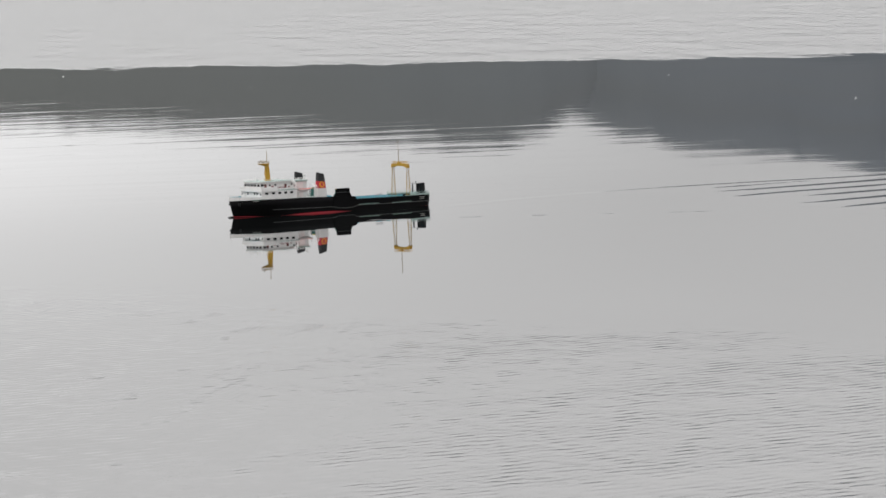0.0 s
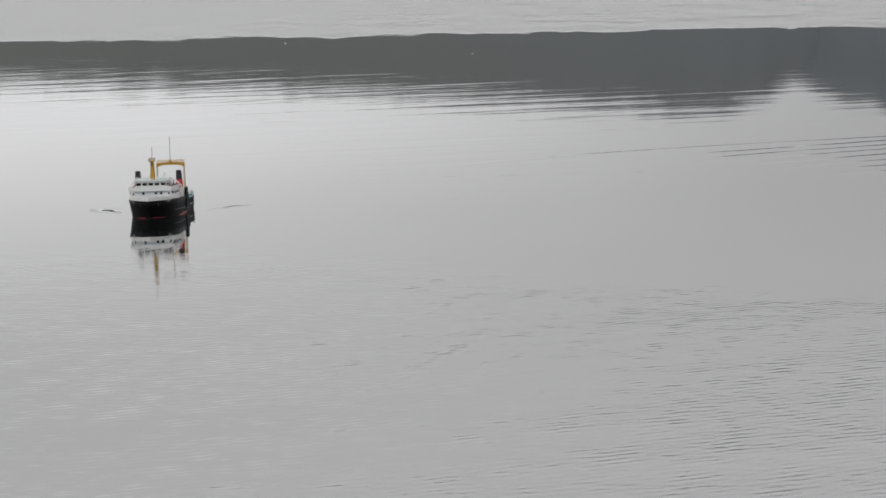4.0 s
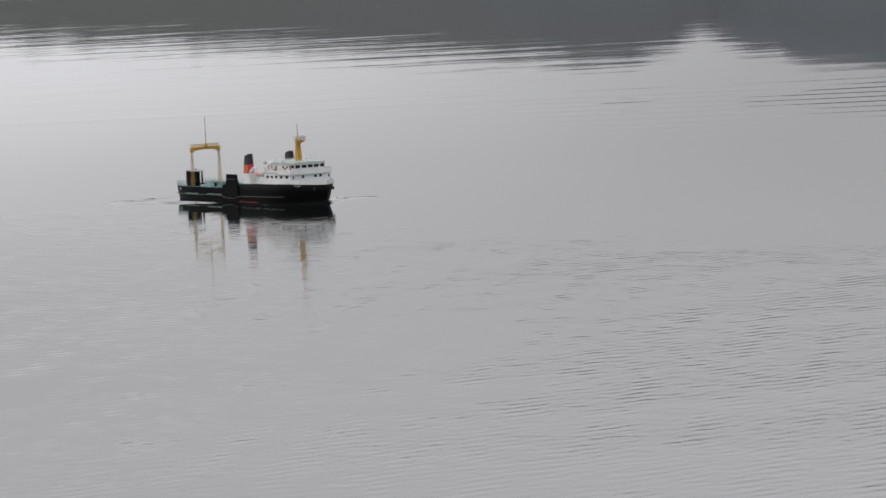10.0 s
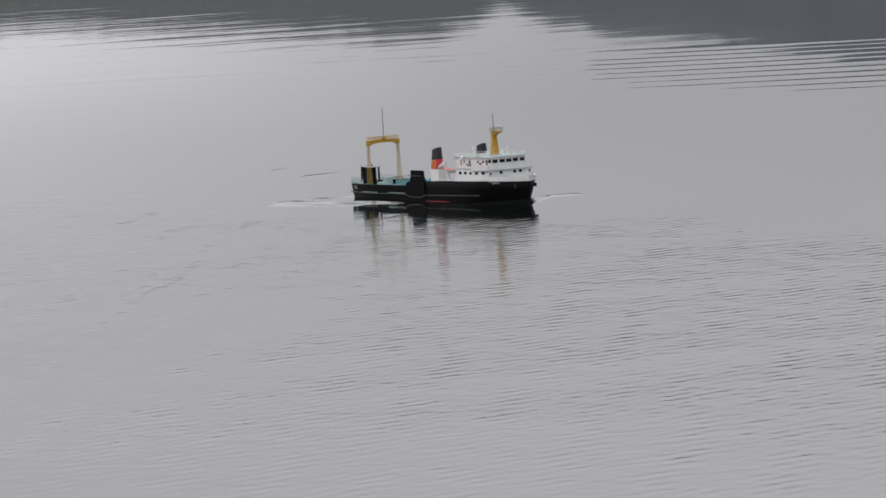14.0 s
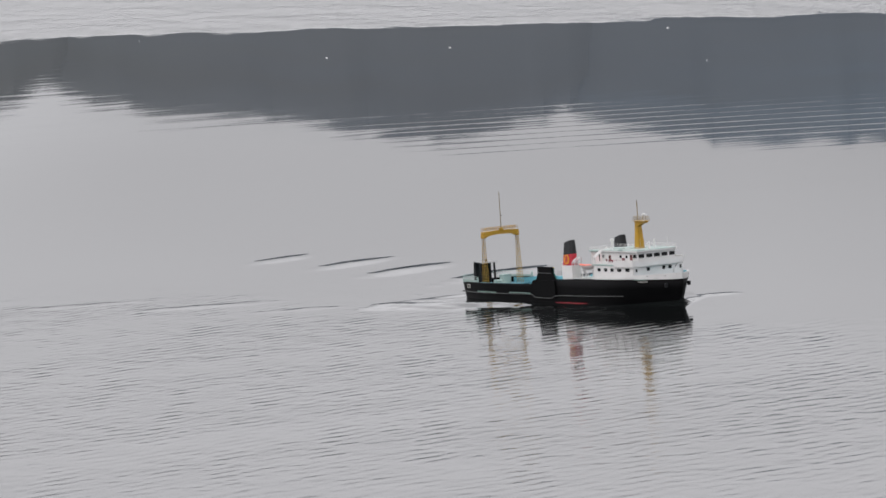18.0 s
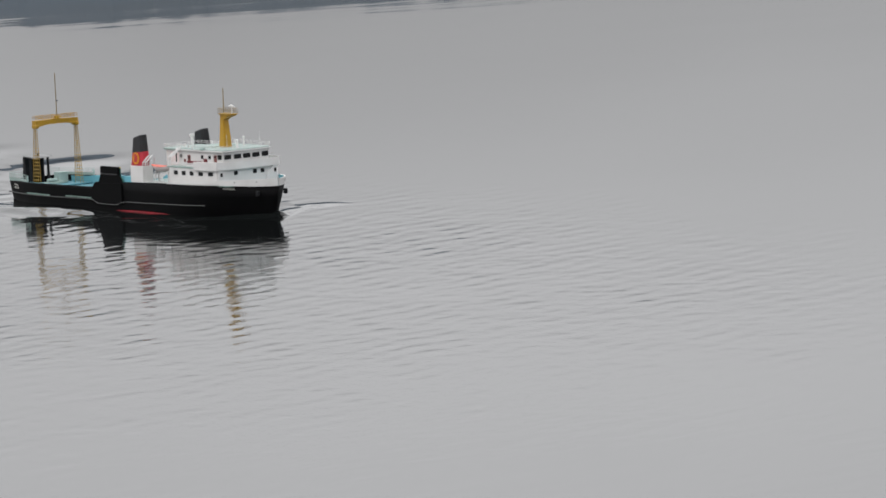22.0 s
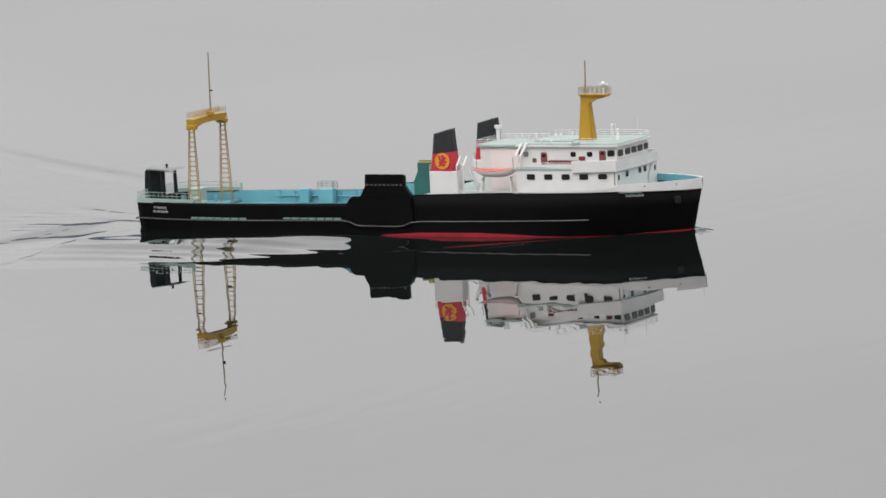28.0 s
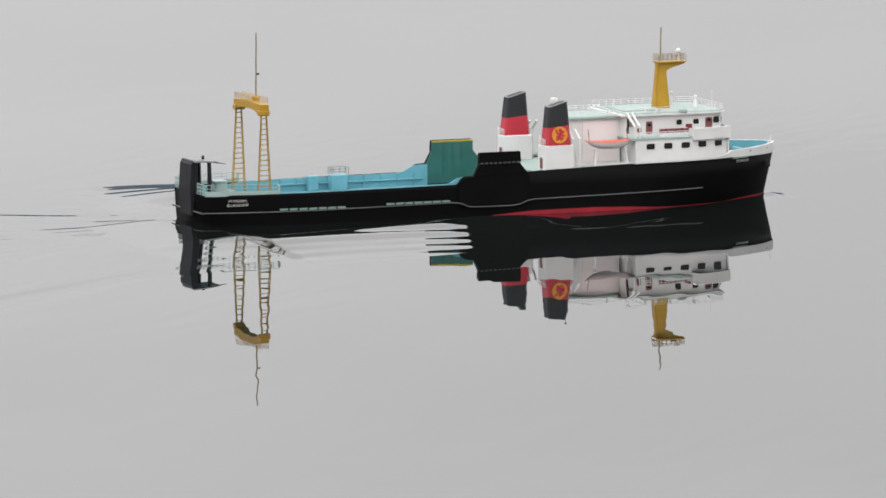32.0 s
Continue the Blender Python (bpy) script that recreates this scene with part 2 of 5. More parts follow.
bm = B()
rings = []
for u in STATIONS:
    top = sheer(u)
    side = []
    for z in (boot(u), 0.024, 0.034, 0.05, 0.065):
        x, b = level(u, z / 0.105)
        side.append((x, b, z))
    x, b = level(u, top / 0.105 if top < 0.105 else 1.0)
    side.append((x, b, top))
    rings.append([(x, y, z) for x, y, z in side] + [(x, max(0.0, y - 0.005), top) for x, y in [(x, b)]] + [(x - 0.002, max(0.0, b - 0.006), top - 0.006)])
for s in (1, -1):
    loft(bm, [[(x, s * y, z) for x, y, z in ring] for ring in rings], False)
# transom
prof = rings[0][:6]
a = [bm.verts.new((x, y, z)) for x, y, z in prof]
c = [bm.verts.new((x, -y, z)) for x, y, z in prof]
for i in range(len(a) - 1):
    bm.faces.new((a[i], a[i + 1], c[i + 1], c[i]))
bmesh.ops.remove_doubles(bm, verts=bm.verts[:], dist=0.0002)
hull = part("hull", bm, BLACK, ship, "black painted hull with a raised bow", True)

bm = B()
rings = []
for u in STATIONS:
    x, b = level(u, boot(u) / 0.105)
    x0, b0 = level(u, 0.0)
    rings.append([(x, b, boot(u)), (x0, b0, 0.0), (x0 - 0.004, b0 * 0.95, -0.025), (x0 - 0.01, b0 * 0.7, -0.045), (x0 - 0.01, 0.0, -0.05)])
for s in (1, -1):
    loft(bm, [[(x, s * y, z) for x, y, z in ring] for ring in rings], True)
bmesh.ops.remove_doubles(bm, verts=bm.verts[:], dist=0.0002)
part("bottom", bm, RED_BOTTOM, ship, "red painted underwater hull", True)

# rubbing strake, which dips below the side doors
for s in (1, -1):
    bm = B()
    pts = []
    for u in np.linspace(-0.70, 0.475, 60):
        z = float(np.interp(u, (-0.70, -0.125, -0.10, 0.012, 0.04, 0.475), (0.031, 0.035, 0.024, 0.023, 0.034, 0.039)))
        x, b = level(u, z / 0.105)
        wide = 0.0055 if -0.125 < u < 0.04 else 0.0
        pts.append((x, s * (b + 0.001 + wide), z))
    loft(bm, [[(x, y + 0.0015 * math.cos(a), z + 0.0015 * math.sin(a)) for a in np.linspace(0, 2 * math.pi, 7)] for x, y, z in pts], False)
    part("rubbing_strake", bm, SILVER, hull, "thin worn silver rubbing strip")
    bm = B()
    rod(bm, (-0.703, -0.094, 0.031), (-0.703, 0.094, 0.031), 0.0022)
    if s == 1:
        part("rubbing_strake", bm, SILVER, hull)
    else:
        bm.free()
    # freeing ports, two rows of pale slots
    bm = B()
    box(bm, -0.0092, 0.0092, -0.0006, 0.0006, -0.0021, 0.0021)
    slot = None
    for start, z in ((-0.53, 0.037), (-0.285, 0.039)):
        for i in range(7):
            u = start + 0.0218 * i
            b = level(u, z / 0.105)[1]
            if slot is None:
                slot = part("freeing_port", bm, PORT_GREEN, hull, "pale green slot in the hull side")
                slot.location = (u, s * (b + 0.0008), z)
            else:
                again("freeing_port", slot, hull, u, s * (b + 0.0008), z)

# decks
def deck_outline(u0, u1, inset):
    us = [u for u in np.linspace(u0, u1, 24)]
    port = [(u, max(0.001, beam_deck(u) - inset)) for u in us]
    return port + [(x, -y) for x, y in port[::-1]]


part("car_deck", slab(B(), deck_outline(-0.545, 0.07, 0.010), 0.040, 0.044), BLUE_SHADE, ship, "pale blue painted car deck")
part("stern_deck", slab(B(), deck_outline(-0.694, -0.54, 0.010), 0.0460, 0.0500), BLUE_SHADE, ship, "pale blue stern deck")
part("main_deck", slab(B(), deck_outline(0.06, 0.53, 0.006), 0.090, 0.0945), MINT, ship)
part("foredeck", slab(B(), deck_outline(0.525, 0.685, 0.006), 0.092, 0.0985), DECK_GREY, ship, "grey blue foredeck inside the bulwark")

# blue inside of the bulwarks, with ledge and ribs
for s in (1, -1):
    bm = B()
    us = np.linspace(-0.640, -0.088, 30)
    cols = []
    for u in us:
        b = beam_deck(u) - 0.0105
        top = float(np.interp(u, (-0.640, -0.55, -0.54, -0.150, -0.122, -0.088), (0.0675, 0.0680, 0.0715, 0.0730, 0.0895, 0.0895)))
        cols.append([bm.verts.new(p) for p in ((u, s * b, 0.044), (u, s * b, top), (u, s * (b + 0.003), top), (u, s * (b + 0.003), 0.044))])
    for p, q in zip(cols, cols[1:]):
        for k in range(4):
            bm.faces.new((p[k], p[(k + 1) % 4], q[(k + 1) % 4], q[k]))
    lining = part("bulwark_lining", bm, BLUE, ship, "pale blue inner bulwark")
    part("ledge", box(B(), -0.45, -0.10, s * 0.1245, s * 0.1295, 0.058, 0.0605, 0.0006), BLUE, lining)
    rib = None
    for i in range(9):
        u = -0.44 + i * 0.04
        if rib is None:
            rib = part("rib", box(B(), -0.0015, 0.0015, -0.0015, 0.0015, -0.0145, 0.0145), BLUE, lining)
            rib.location = (u, s * 0.128, 0.059)
        else:
            again("rib", rib, lining, u, s * 0.128, 0.059)
    if s < 0:
        continue
    part("locker", box(B(), -0.379, -0.355, s * 0.110, s * 0.1262, 0.044, 0.0775, 0.0012), BLUE, ship, "pale blue deck locker")
    part("stair_housing", box(B(), -0.327, -0.289, s * 0.104, s * 0.1262, 0.044, 0.078, 0.0012), BLUE, ship, "pale blue companionway box with a rail on top")
    railing([(-0.327, s * 0.105, 0.078), (-0.327, s * 0.125, 0.078), (-0.286, s * 0.125, 0.078), (-0.286, s * 0.105, 0.078)], 0.0165, GREY, 0.0135)

# side doors: dark folded ramps, green inside with a mustard edge
for s in (1, -1):
    # a low swelling of the side carries the folded ramp
    low = [(-0.128, 0.026), (-0.128, 0.0735), (-0.116, 0.0895), (0.033, 0.0945), (0.042, 0.0900), (0.042, 0.026)]
    bm = prism(B(), low, s * 0.1330, s * 0.1450)
    bmesh.ops.bevel(bm, geom=bm.edges[:], offset=0.0022, segments=2, affect="EDGES")
    sponson = part("side_door", bm, BLACK, ship, "black hinged side ramp standing upright")
    leaf = [(-0.113, 0.0895), (-0.091, 0.0905), (-0.076, 0.1180), (0.018, 0.1180), (0.038, 0.0940)]
    part("ramp_leaf", prism(B(), leaf, s * 0.1348, s * 0.1435), BLACK, sponson)
    bm = prism(B(), [(-0.078, 0.1185), (-0.0765, 0.1405), (-0.075, 0.1420), (0.019, 0.1420), (0.0205, 0.1405), (0.022, 0.1185)], s * 0.1352, s * 0.1432)
    part("top_flap", bm, BLACK, sponson)
    flap = None
    for i in range(9):
        u = -0.071 + i * 0.0107
        if flap is None:
            flap = part("hinge", box(B(), -0.003, 0.003, -0.0010, 0.0010, -0.0018, 0.0018, 0.0004), DARK_HINGE, sponson, "small dull grey hinge")
            flap.location = (u, s * 0.1438, 0.1183)
        else:
            again("hinge", flap, sponson, u, s * 0.1438, 0.1183)
    inner = [(-0.092, 0.046), (-0.092, 0.0902), (-0.0900, 0.0908), (-0.0778, 0.118), (-0.0778, 0.1370), (0.0218, 0.1370), (0.0218, 0.118), (0.0398, 0.094), (0.0398, 0.046)]
    part("inner_panel", prism(B(), inner, s * 0.1302, s * 0.1326), GREEN, sponson, "dark green inner face of the ramp")
    part("edge_trim", box(B(), -0.0765, 0.0225, s * 0.1296, s * 0.1345, 0.1372, 0.1408, 0.0008), YELLOW_TRIM, sponson, "mustard yellow top edge")
    stay = None
    for u in (-0.050, -0.028, -0.006):
        if stay is None:
            stay = part("stiffener", box(B(), -0.0012, 0.0012, -0.0008, 0.0008, -0.034, 0.034), GREEN, sponson)
            stay.location = (u, s * 0.1294, 0.098)
        else:
            again("stiffener", stay, sponson, u, s * 0.1294, 0.098)

# stern ramp with its roof and posts
ramp_thing = part("stern_ramp", prism(B(), [(-0.708, 0.022), (-0.711, 0.08), (-0.708, 0.132), (-0.703, 0.139), (-0.699, 0.139), (-0.701, 0.132), (-0.702, 0.022)], -0.035, 0.035), DARK, ship, "tall black stern ramp folded upright")
part("roof", prism(B(), [(-0.702, 0.137), (-0.702, 0.1405), (-0.652, 0.1375), (-0.640, 0.1335), (-0.652, 0.1345)], -0.038, 0.038), GREY, ramp_thing, "grey roof plate")
for s in (1, -1):
    part("post", rod(B(), (-0.664, s * 0.033, 0.050), (-0.666, s * 0.033, 0.136), 0.0060, 4, 0.0045), DARK, ramp_thing)
    part("side_frame", box(B(), -0.7005, -0.693, s * 0.029, s * 0.036, 0.050, 0.137, 0.001), DARK, ramp_thing)
part("stern_lamp", rod(B(), (-0.668, 0.0, 0.139), (-0.668, 0.0, 0.1475), 0.003, 8), DARK, ramp_thing)
part("boom", rod(B(), (-0.655, -0.034, 0.1345), (-0.628, -0.034, 0.131), 0.0011, 5), GREY, ramp_thing)

# stern railing in mint with solid lower panels
edge = [(u, beam_deck(u) - 0.004) for u in (-0.698, -0.66, -0.62, -0.58, -0.54)]
for s in (1, -1):
    rail = railing([(x, s * y, 0.069) for x, y in edge], 0.024, MINT, 0.012, 0.0006, 3, "stern_railing", "mint green railing round the stern")
    bm = B()
    for (x0, y0), (x1, y1) in zip(edge, edge[1:]):
        slab(bm, [(x0, s * y0), (x1, s * y1), (x1, s * (y1 - 0.0012)), (x0, s * (y0 - 0.0012))], 0.068, 0.079)
    part("lower_panel", bm, MINT, rail)
    part("end_post", box(B(), -0.5425, -0.5375, s * 0.1225, s * 0.1275, 0.066, 0.090, 0.0006), MINT, rail)
    for u in (-0.672, -0.585):
        part("bollard", rod(B(), (u, s * 0.080, 0.050), (u, s * 0.080, 0.064), 0.004, 8), BLUE, ship)
railing([(-0.698, -0.094, 0.069), (-0.698, -0.045, 0.069)], 0.024, MINT, 0.010, 0.0008)
railing([(-0.698, 0.045, 0.069), (-0.698, 0.094, 0.069)], 0.024, MINT, 0.010, 0.0008)
deck_box = part("mooring_box", box(B(), -0.628, -0.600, 0.030, 0.066, 0.050, 0.0832, 0.0015), MINT, ship, "pale mint deck box on the stern")
part("box_lid", box(B(), -0.6295, -0.5985, 0.0285, 0.0675, 0.0832, 0.0855, 0.0006), MINT, deck_box)
part("winch", rod(B(), (-0.60, -0.012, 0.063), (-0.60, 0.02, 0.063), 0.006, 12), MINT, ship, "mint green winch drum on the stern deck")
part("winch_bed", box(B(), -0.615, -0.585, -0.03, 0.04, 0.050, 0.057, 0.001), MINT, ship)

# gantry over the stern
bm = B()
seg = 12
for i in range(seg):
    y0, y1 = -0.0805 + 0.161 * i / seg, -0.0805 + 0.161 * (i + 1) / seg
    vs = []
    for y in (y0, y1):
        k = abs(y) / 0.0805
        low = 0.2475 - 0.0115 * max(0.0, (k - 0.25) / 0.75) ** 2.2
        top = 0.2605 + 0.003 * (1 - k)
        deep = 0.0105
        vs.append([bm.verts.new((-0.5555 + dx, y, z)) for dx, z in ((-deep, low), (deep, low), (deep, top), (-deep, top))])
    for k in range(4):
        bm.faces.new((vs[0][k], vs[0][(k + 1) % 4], vs[1][(k + 1) % 4], vs[1][k]))
    if i == 0:
        bm.faces.new(vs[0])
    if i == seg - 1:
        bm.faces.new(vs[1][::-1])
bmesh.ops.remove_doubles(bm, verts=bm.verts[:], dist=0.0001)
gantry = part("gantry_beam", bm, YELLOW, ship, "ochre yellow gantry beam with an arched underside")
for s in (1, -1):
    part("end_box", box(B(), -0.5685, -0.5425, s * 0.068, s * 0.0815, 0.2365, 0.2485, 0.002), YELLOW, gantry)
    bm = B()
    for e in (1, -1):
        for dy in (-0.003, 0.003):
            rod(bm, (-0.5555 + e * 0.0150, s * 0.079 + dy * 1.5, 0.050), (-0.5555 + e * 0.0058, s * 0.0765 + dy * 0.8, 0.240), 0.00115, 5)
    leg = part("gantry_leg", bm, OCHRE_DARK, ship, "ochre lattice leg like a narrow ladder")
    for i in range(15):
        k = (i + 0.6) / 15.5
        half = 0.0142 - 0.0082 * k
        z = 0.066 + 0.174 * k
        y = s * (0.079 - 0.0025 * k)
        bm = B()
        for dy in (-0.0034, 0.0034):
            rod(bm, (-0.5555 - half, y + dy, z), (-0.5555 + half, y + dy, z), 0.0007, 4)
        for e in (1, -1):
            rod(bm, (-0.5555 + e * half, y - 0.0034, z), (-0.5555 + e * half, y + 0.0034, z), 0.0006, 4)
        part("rung", bm, OCHRE_DARK, leg)
railing([(-0.5645, -0.078, 0.2625), (-0.5645, 0.078, 0.2625)], 0.013, YELLOW, 0.012, 0.0006)
railing([(-0.5465, 0.078, 0.2625), (-0.5465, -0.078, 0.2625)], 0.013, YELLOW, 0.012, 0.0006)
part("pole_foot", box(B(), -0.552, -0.538, -0.007, 0.007, 0.262, 0.272, 0.001), YELLOW, gantry)
aft_pole = part("aft_pole", rod(B(), (-0.5445, 0, 0.262), (-0.5435, 0, 0.4095), 0.0019, 8, 0.0013), ROD, ship, "slender brass signal pole on the gantry")
part("pole_lamp", box(B(), -0.5435, -0.537, -0.002, 0.002, 0.3185, 0.3220, 0.0005), DARK, aft_pole)

# funnels, on white casings
for s in (1, -1):
    casing = part("funnel_casing", box(B(), 0.083, 0.152, s * 0.094, s * 0.1345, 0.094, 0.1495, 0.0015), WHITE, ship, "white casing below the funnel")
    part("casing_door", box(B(), 0.0815, 0.0832, s * 0.108, s * 0.120, 0.098, 0.122), BROWN, casing)

    def ring(k):
        x0, x1 = 0.0865 + 0.0085 * k, 0.1485 - 0.0085 * k
        half = 0.0175 - 0.004 * k
        z0, z1 = 0.1495 + (0.2345 - 0.1495) * k, 0.1495 + (0.2460 - 0.1495) * k
        cy = s * (0.1165 - 0.002 * k)
        pts = [(x0, -half * 0.8, z0), (x0 + 0.004, -half, z0 + (z1 - z0) * 0.07), (x1 - 0.006, -half, z0 + (z1 - z0) * 0.9), (x1, -half * 0.55, z1), (x1, half * 0.55, z1),
               (x1 - 0.006, half, z0 + (z1 - z0) * 0.9), (x0 + 0.004, half, z0 + (z1 - z0) * 0.07), (x0, half * 0.8, z0)]
        return [(x, cy + y, z) for x, y, z in pts]

    def band(k0, k1, mat, name, parent, label=""):
        bm = B()
        lo = [bm.verts.new(p) for p in ring(k0)]
        hi = [bm.verts.new(p) for p in ring(k1)]
        for i in range(8):
            j = (i + 1) % 8
            bm.faces.new((lo[i], lo[j], hi[j], hi[i]))
        bm.faces.new(lo[::-1])
        bm.faces.new(hi)
        return part(name, bm, mat, parent, label)

    funnel = band(0.0, 0.455, RED, "funnel", ship, "red funnel with a black top and yellow disc")
    band(0.455, 0.985, FUNNEL_DARK, "funnel_top", funnel, "dark grey sloping funnel top")
    bm = B()
    rim = ring(1.0)
    cx = sum(p[0] for p in rim) / 8
    cy = sum(p[1] for p in rim) / 8
    a = [bm.verts.new(p) for p in rim]
    b = [bm.verts.new((cx + (x - cx) * 0.82, cy + (y - cy) * 0.62, z + (0.2402 - z) * 0.18)) for x, y, z in rim]
    c = [bm.verts.new((v.co.x, v.co.y, v.co.z - 0.006)) for v in b]
    d = [bm.verts.new(p) for p in ring(0.975)]
    for i in range(8):
        j = (i + 1) % 8
        bm.faces.new((a[i], a[j], b[j], b[i]))
        bm.faces.new((b[i], b[j], c[j], c[i]))
        bm.faces.new((d[i], d[j], a[j], a[i]))
    part("rim", bm, GREY, funnel, "grey rim of the funnel")
    # emblem: a yellow disc with a plain red shape, on the outer face
    bm = B()
    rod(bm, (0, -0.0006, 0), (0, 0.0006, 0), 0.0185, 28)
    disc = part("emblem", bm, EMBLEM, funnel, "yellow disc on the funnel side")
    disc.location = (0.1180, s * 0.1344, 0.1725)
    disc.rotation_euler = (radians(s * 1.5), 0, 0)
    bm = B()
    for x, z, w, h, a in ((0.0005, 0.000, 0.0042, 0.0115, 18), (0.0055, 0.0055, 0.0068, 0.0028, -28), (0.0065, -0.0015, 0.0060, 0.0024, 8), (-0.0045, -0.0045, 0.0058, 0.0034, 32), (0.0045, -0.0085, 0.0056, 0.0027, -42), (-0.0058, 0.0045, 0.0044, 0.0026, 48), (-0.0080, 0.0095, 0.0026, 0.0042, -20), (0.0010, 0.0105, 0.0046, 0.0036, 0), (-0.0062, -0.0100, 0.0046, 0.0022, -10)):
        m = Matrix.LocRotScale((x, s * 0.0009, z), Euler((0, radians(a), 0)), (w, 0.0006, h))
        bmesh.ops.create_uvsphere(bm, u_segments=10, v_segments=6, radius=1, matrix=m)
    part("emblem_shape", bm, RED, disc)
    # platform rail behind the funnel
    railing([(0.084, s * 0.098, 0.1495), (0.084, s * 0.133, 0.1495)], 0.014, WHITE, 0.009)
    railing([(0.152, s * 0.098, 0.1495), (0.152, s * 0.131, 0.1495)], 0.014, WHITE, 0.009)
    # stair beside the casing
    bm = B()
    for dy in (-0.006, 0.006):
        rod(bm, (0.165, s * 0.086 + dy, 0.150), (0.185, s * 0.086 + dy, 0.095), 0.001, 4)
    for i in range(9):
        x, z = 0.165 + 0.002 * i + 0.001, 0.147 - 0.0058 * i
        rod(bm, (x, s * 0.086 - 0.006, z), (x, s * 0.086 + 0.006, z), 0.0009, 4)
    part("stair", bm, WHITE, ship)

# deckhouses
def window(parent, x, y, z, w, h, along="x", mat=GLASS, name="window", label=""):
    bm = B()
    if along == "x":
        box(bm, -w / 2, w / 2, -0.0006, 0.0006, -h / 2, h / 2)
        bmesh.ops.bevel(bm, geom=[e for e in bm.edges if abs(e.verts[0].co.y - e.verts[1].co.y) > 0.0005], offset=min(w, h) * 0.11, segments=2, affect="EDGES")
    else:
        box(bm, -0.0006, 0.0006, -w / 2, w / 2, -h / 2, h / 2)
        bmesh.ops.bevel(bm, geom=[e for e in bm.edges if abs(e.verts[0].co.x - e.verts[1].co.x) > 0.0005], offset=min(w, h) * 0.11, segments=2, affect="EDGES")
    o = part(name, bm, mat, parent, label)
    o.location = (x, y, z)
    return o


HOUSE = [(0.302, 0.133), (0.44, 0.1305), (0.50, 0.1205), (0.5335, 0.1110), (0.5350, 0.092)]


def house_side(x):
    return float(np.interp(x, [p[0] for p in HOUSE], [p[1] for p in HOUSE]))


lower = part("lower_deckhouse", slab(B(), [(x, -y) for x, y in HOUSE] + [(x, y) for x, y in HOUSE[::-1]], 0.0945, 0.1525), WHITE, ship, "white lower deckhouse with square windows")
part("deck_edge", slab(B(), [(0.290, -0.1345), (0.44, -0.132), (0.50, -0.121), (0.525, -0.113), (0.525, 0.113), (0.50, 0.121), (0.44, 0.132), (0.290, 0.1345)], 0.1525, 0.1560), MINT, ship, "mint green boat deck")
for s in (1, -1):
    for i in range(5):
        x = 0.338 + i * 0.0428
        w = window(lower, 0, 0, 0, 0.020, 0.0125, label="small dark window with rounded corners")
        lean = math.atan2(house_side(x + 0.006) - house_side(x - 0.006), 0.012)
        w.matrix_local = Matrix.Translation((x, s * (house_side(x) + 0.0004), 0.1375)) @ Matrix.Rotation(s * lean, 4, "Z")
    # white side plating that curves up from the hull
    bm = B()
    us = np.linspace(0.295, 0.70, 34)
    cols = []
    for u in us:
        x, b = level(u, 1.0)
        z0 = sheer(u) - 0.0015
        z1 = float(np.interp(u, (0.295, 0.50, 0.53, 0.54, 0.70), (0.104, 0.1075, 0.1125, 0.1185, 0.1225)))
        b2 = b + 0.0012
        cols.append([bm.verts.new(p) for p in ((x + 0.0005, s * b2, z0), (x + 0.0015, s * (b2 + 0.0006), z1), (x - 0.001, s * max(0.0004, b2 - 0.003), z1), (x - 0.001, s * max(0.0004, b2 - 0.003), z0))])
    for p, q in zip(cols, cols[1:]):
        for k in range(4):
            bm.faces.new((p[k], p[(k + 1) % 4], q[(k + 1) % 4], q[k]))
    bulwark = part("bow_bulwark", bm, WHITE, ship, "white bulwark curving round the bow")
    bm = B()
    cols = []
    for u in np.linspace(0.54, 0.693, 20):
        x, b = level(u, 1.0)
        z1 = float(np.interp(u, (0.54, 0.70), (0.1180, 0.1220)))
        cols.append([bm.verts.new(p) for p in ((x - 0.003, s * max(0.0004, b - 0.0035), 0.0985), (x - 0.003, s * max(0.0004, b - 0.0035), z1), (x - 0.0035, s * max(0.0002, b - 0.0045), z1), (x - 0.0035, s * max(0.0002, b - 0.0045), 0.0985))])
    for p, q in zip(cols, cols[1:]):
        for k in range(4):
            bm.faces.new((p[k], p[(k + 1) % 4], q[(k + 1) % 4], q[k]))
    part("lining", bm, BLUE, bulwark, "pale blue inside of the bulwark")
    for u in (0.60, 0.66):
        part("fairlead", ball(B(), u, s * (beam_deck(u) + 0.002), 0.1135, 0.0022, 8), GREY, bulwark)
    part("anchor", box(B(), 0.655, 0.668, s * (beam_deck(0.66) - 0.004), s * (beam_deck(0.66) + 0.006), 0.070, 0.086, 0.002), DARK, hull, "small dark anchor in its pocket")

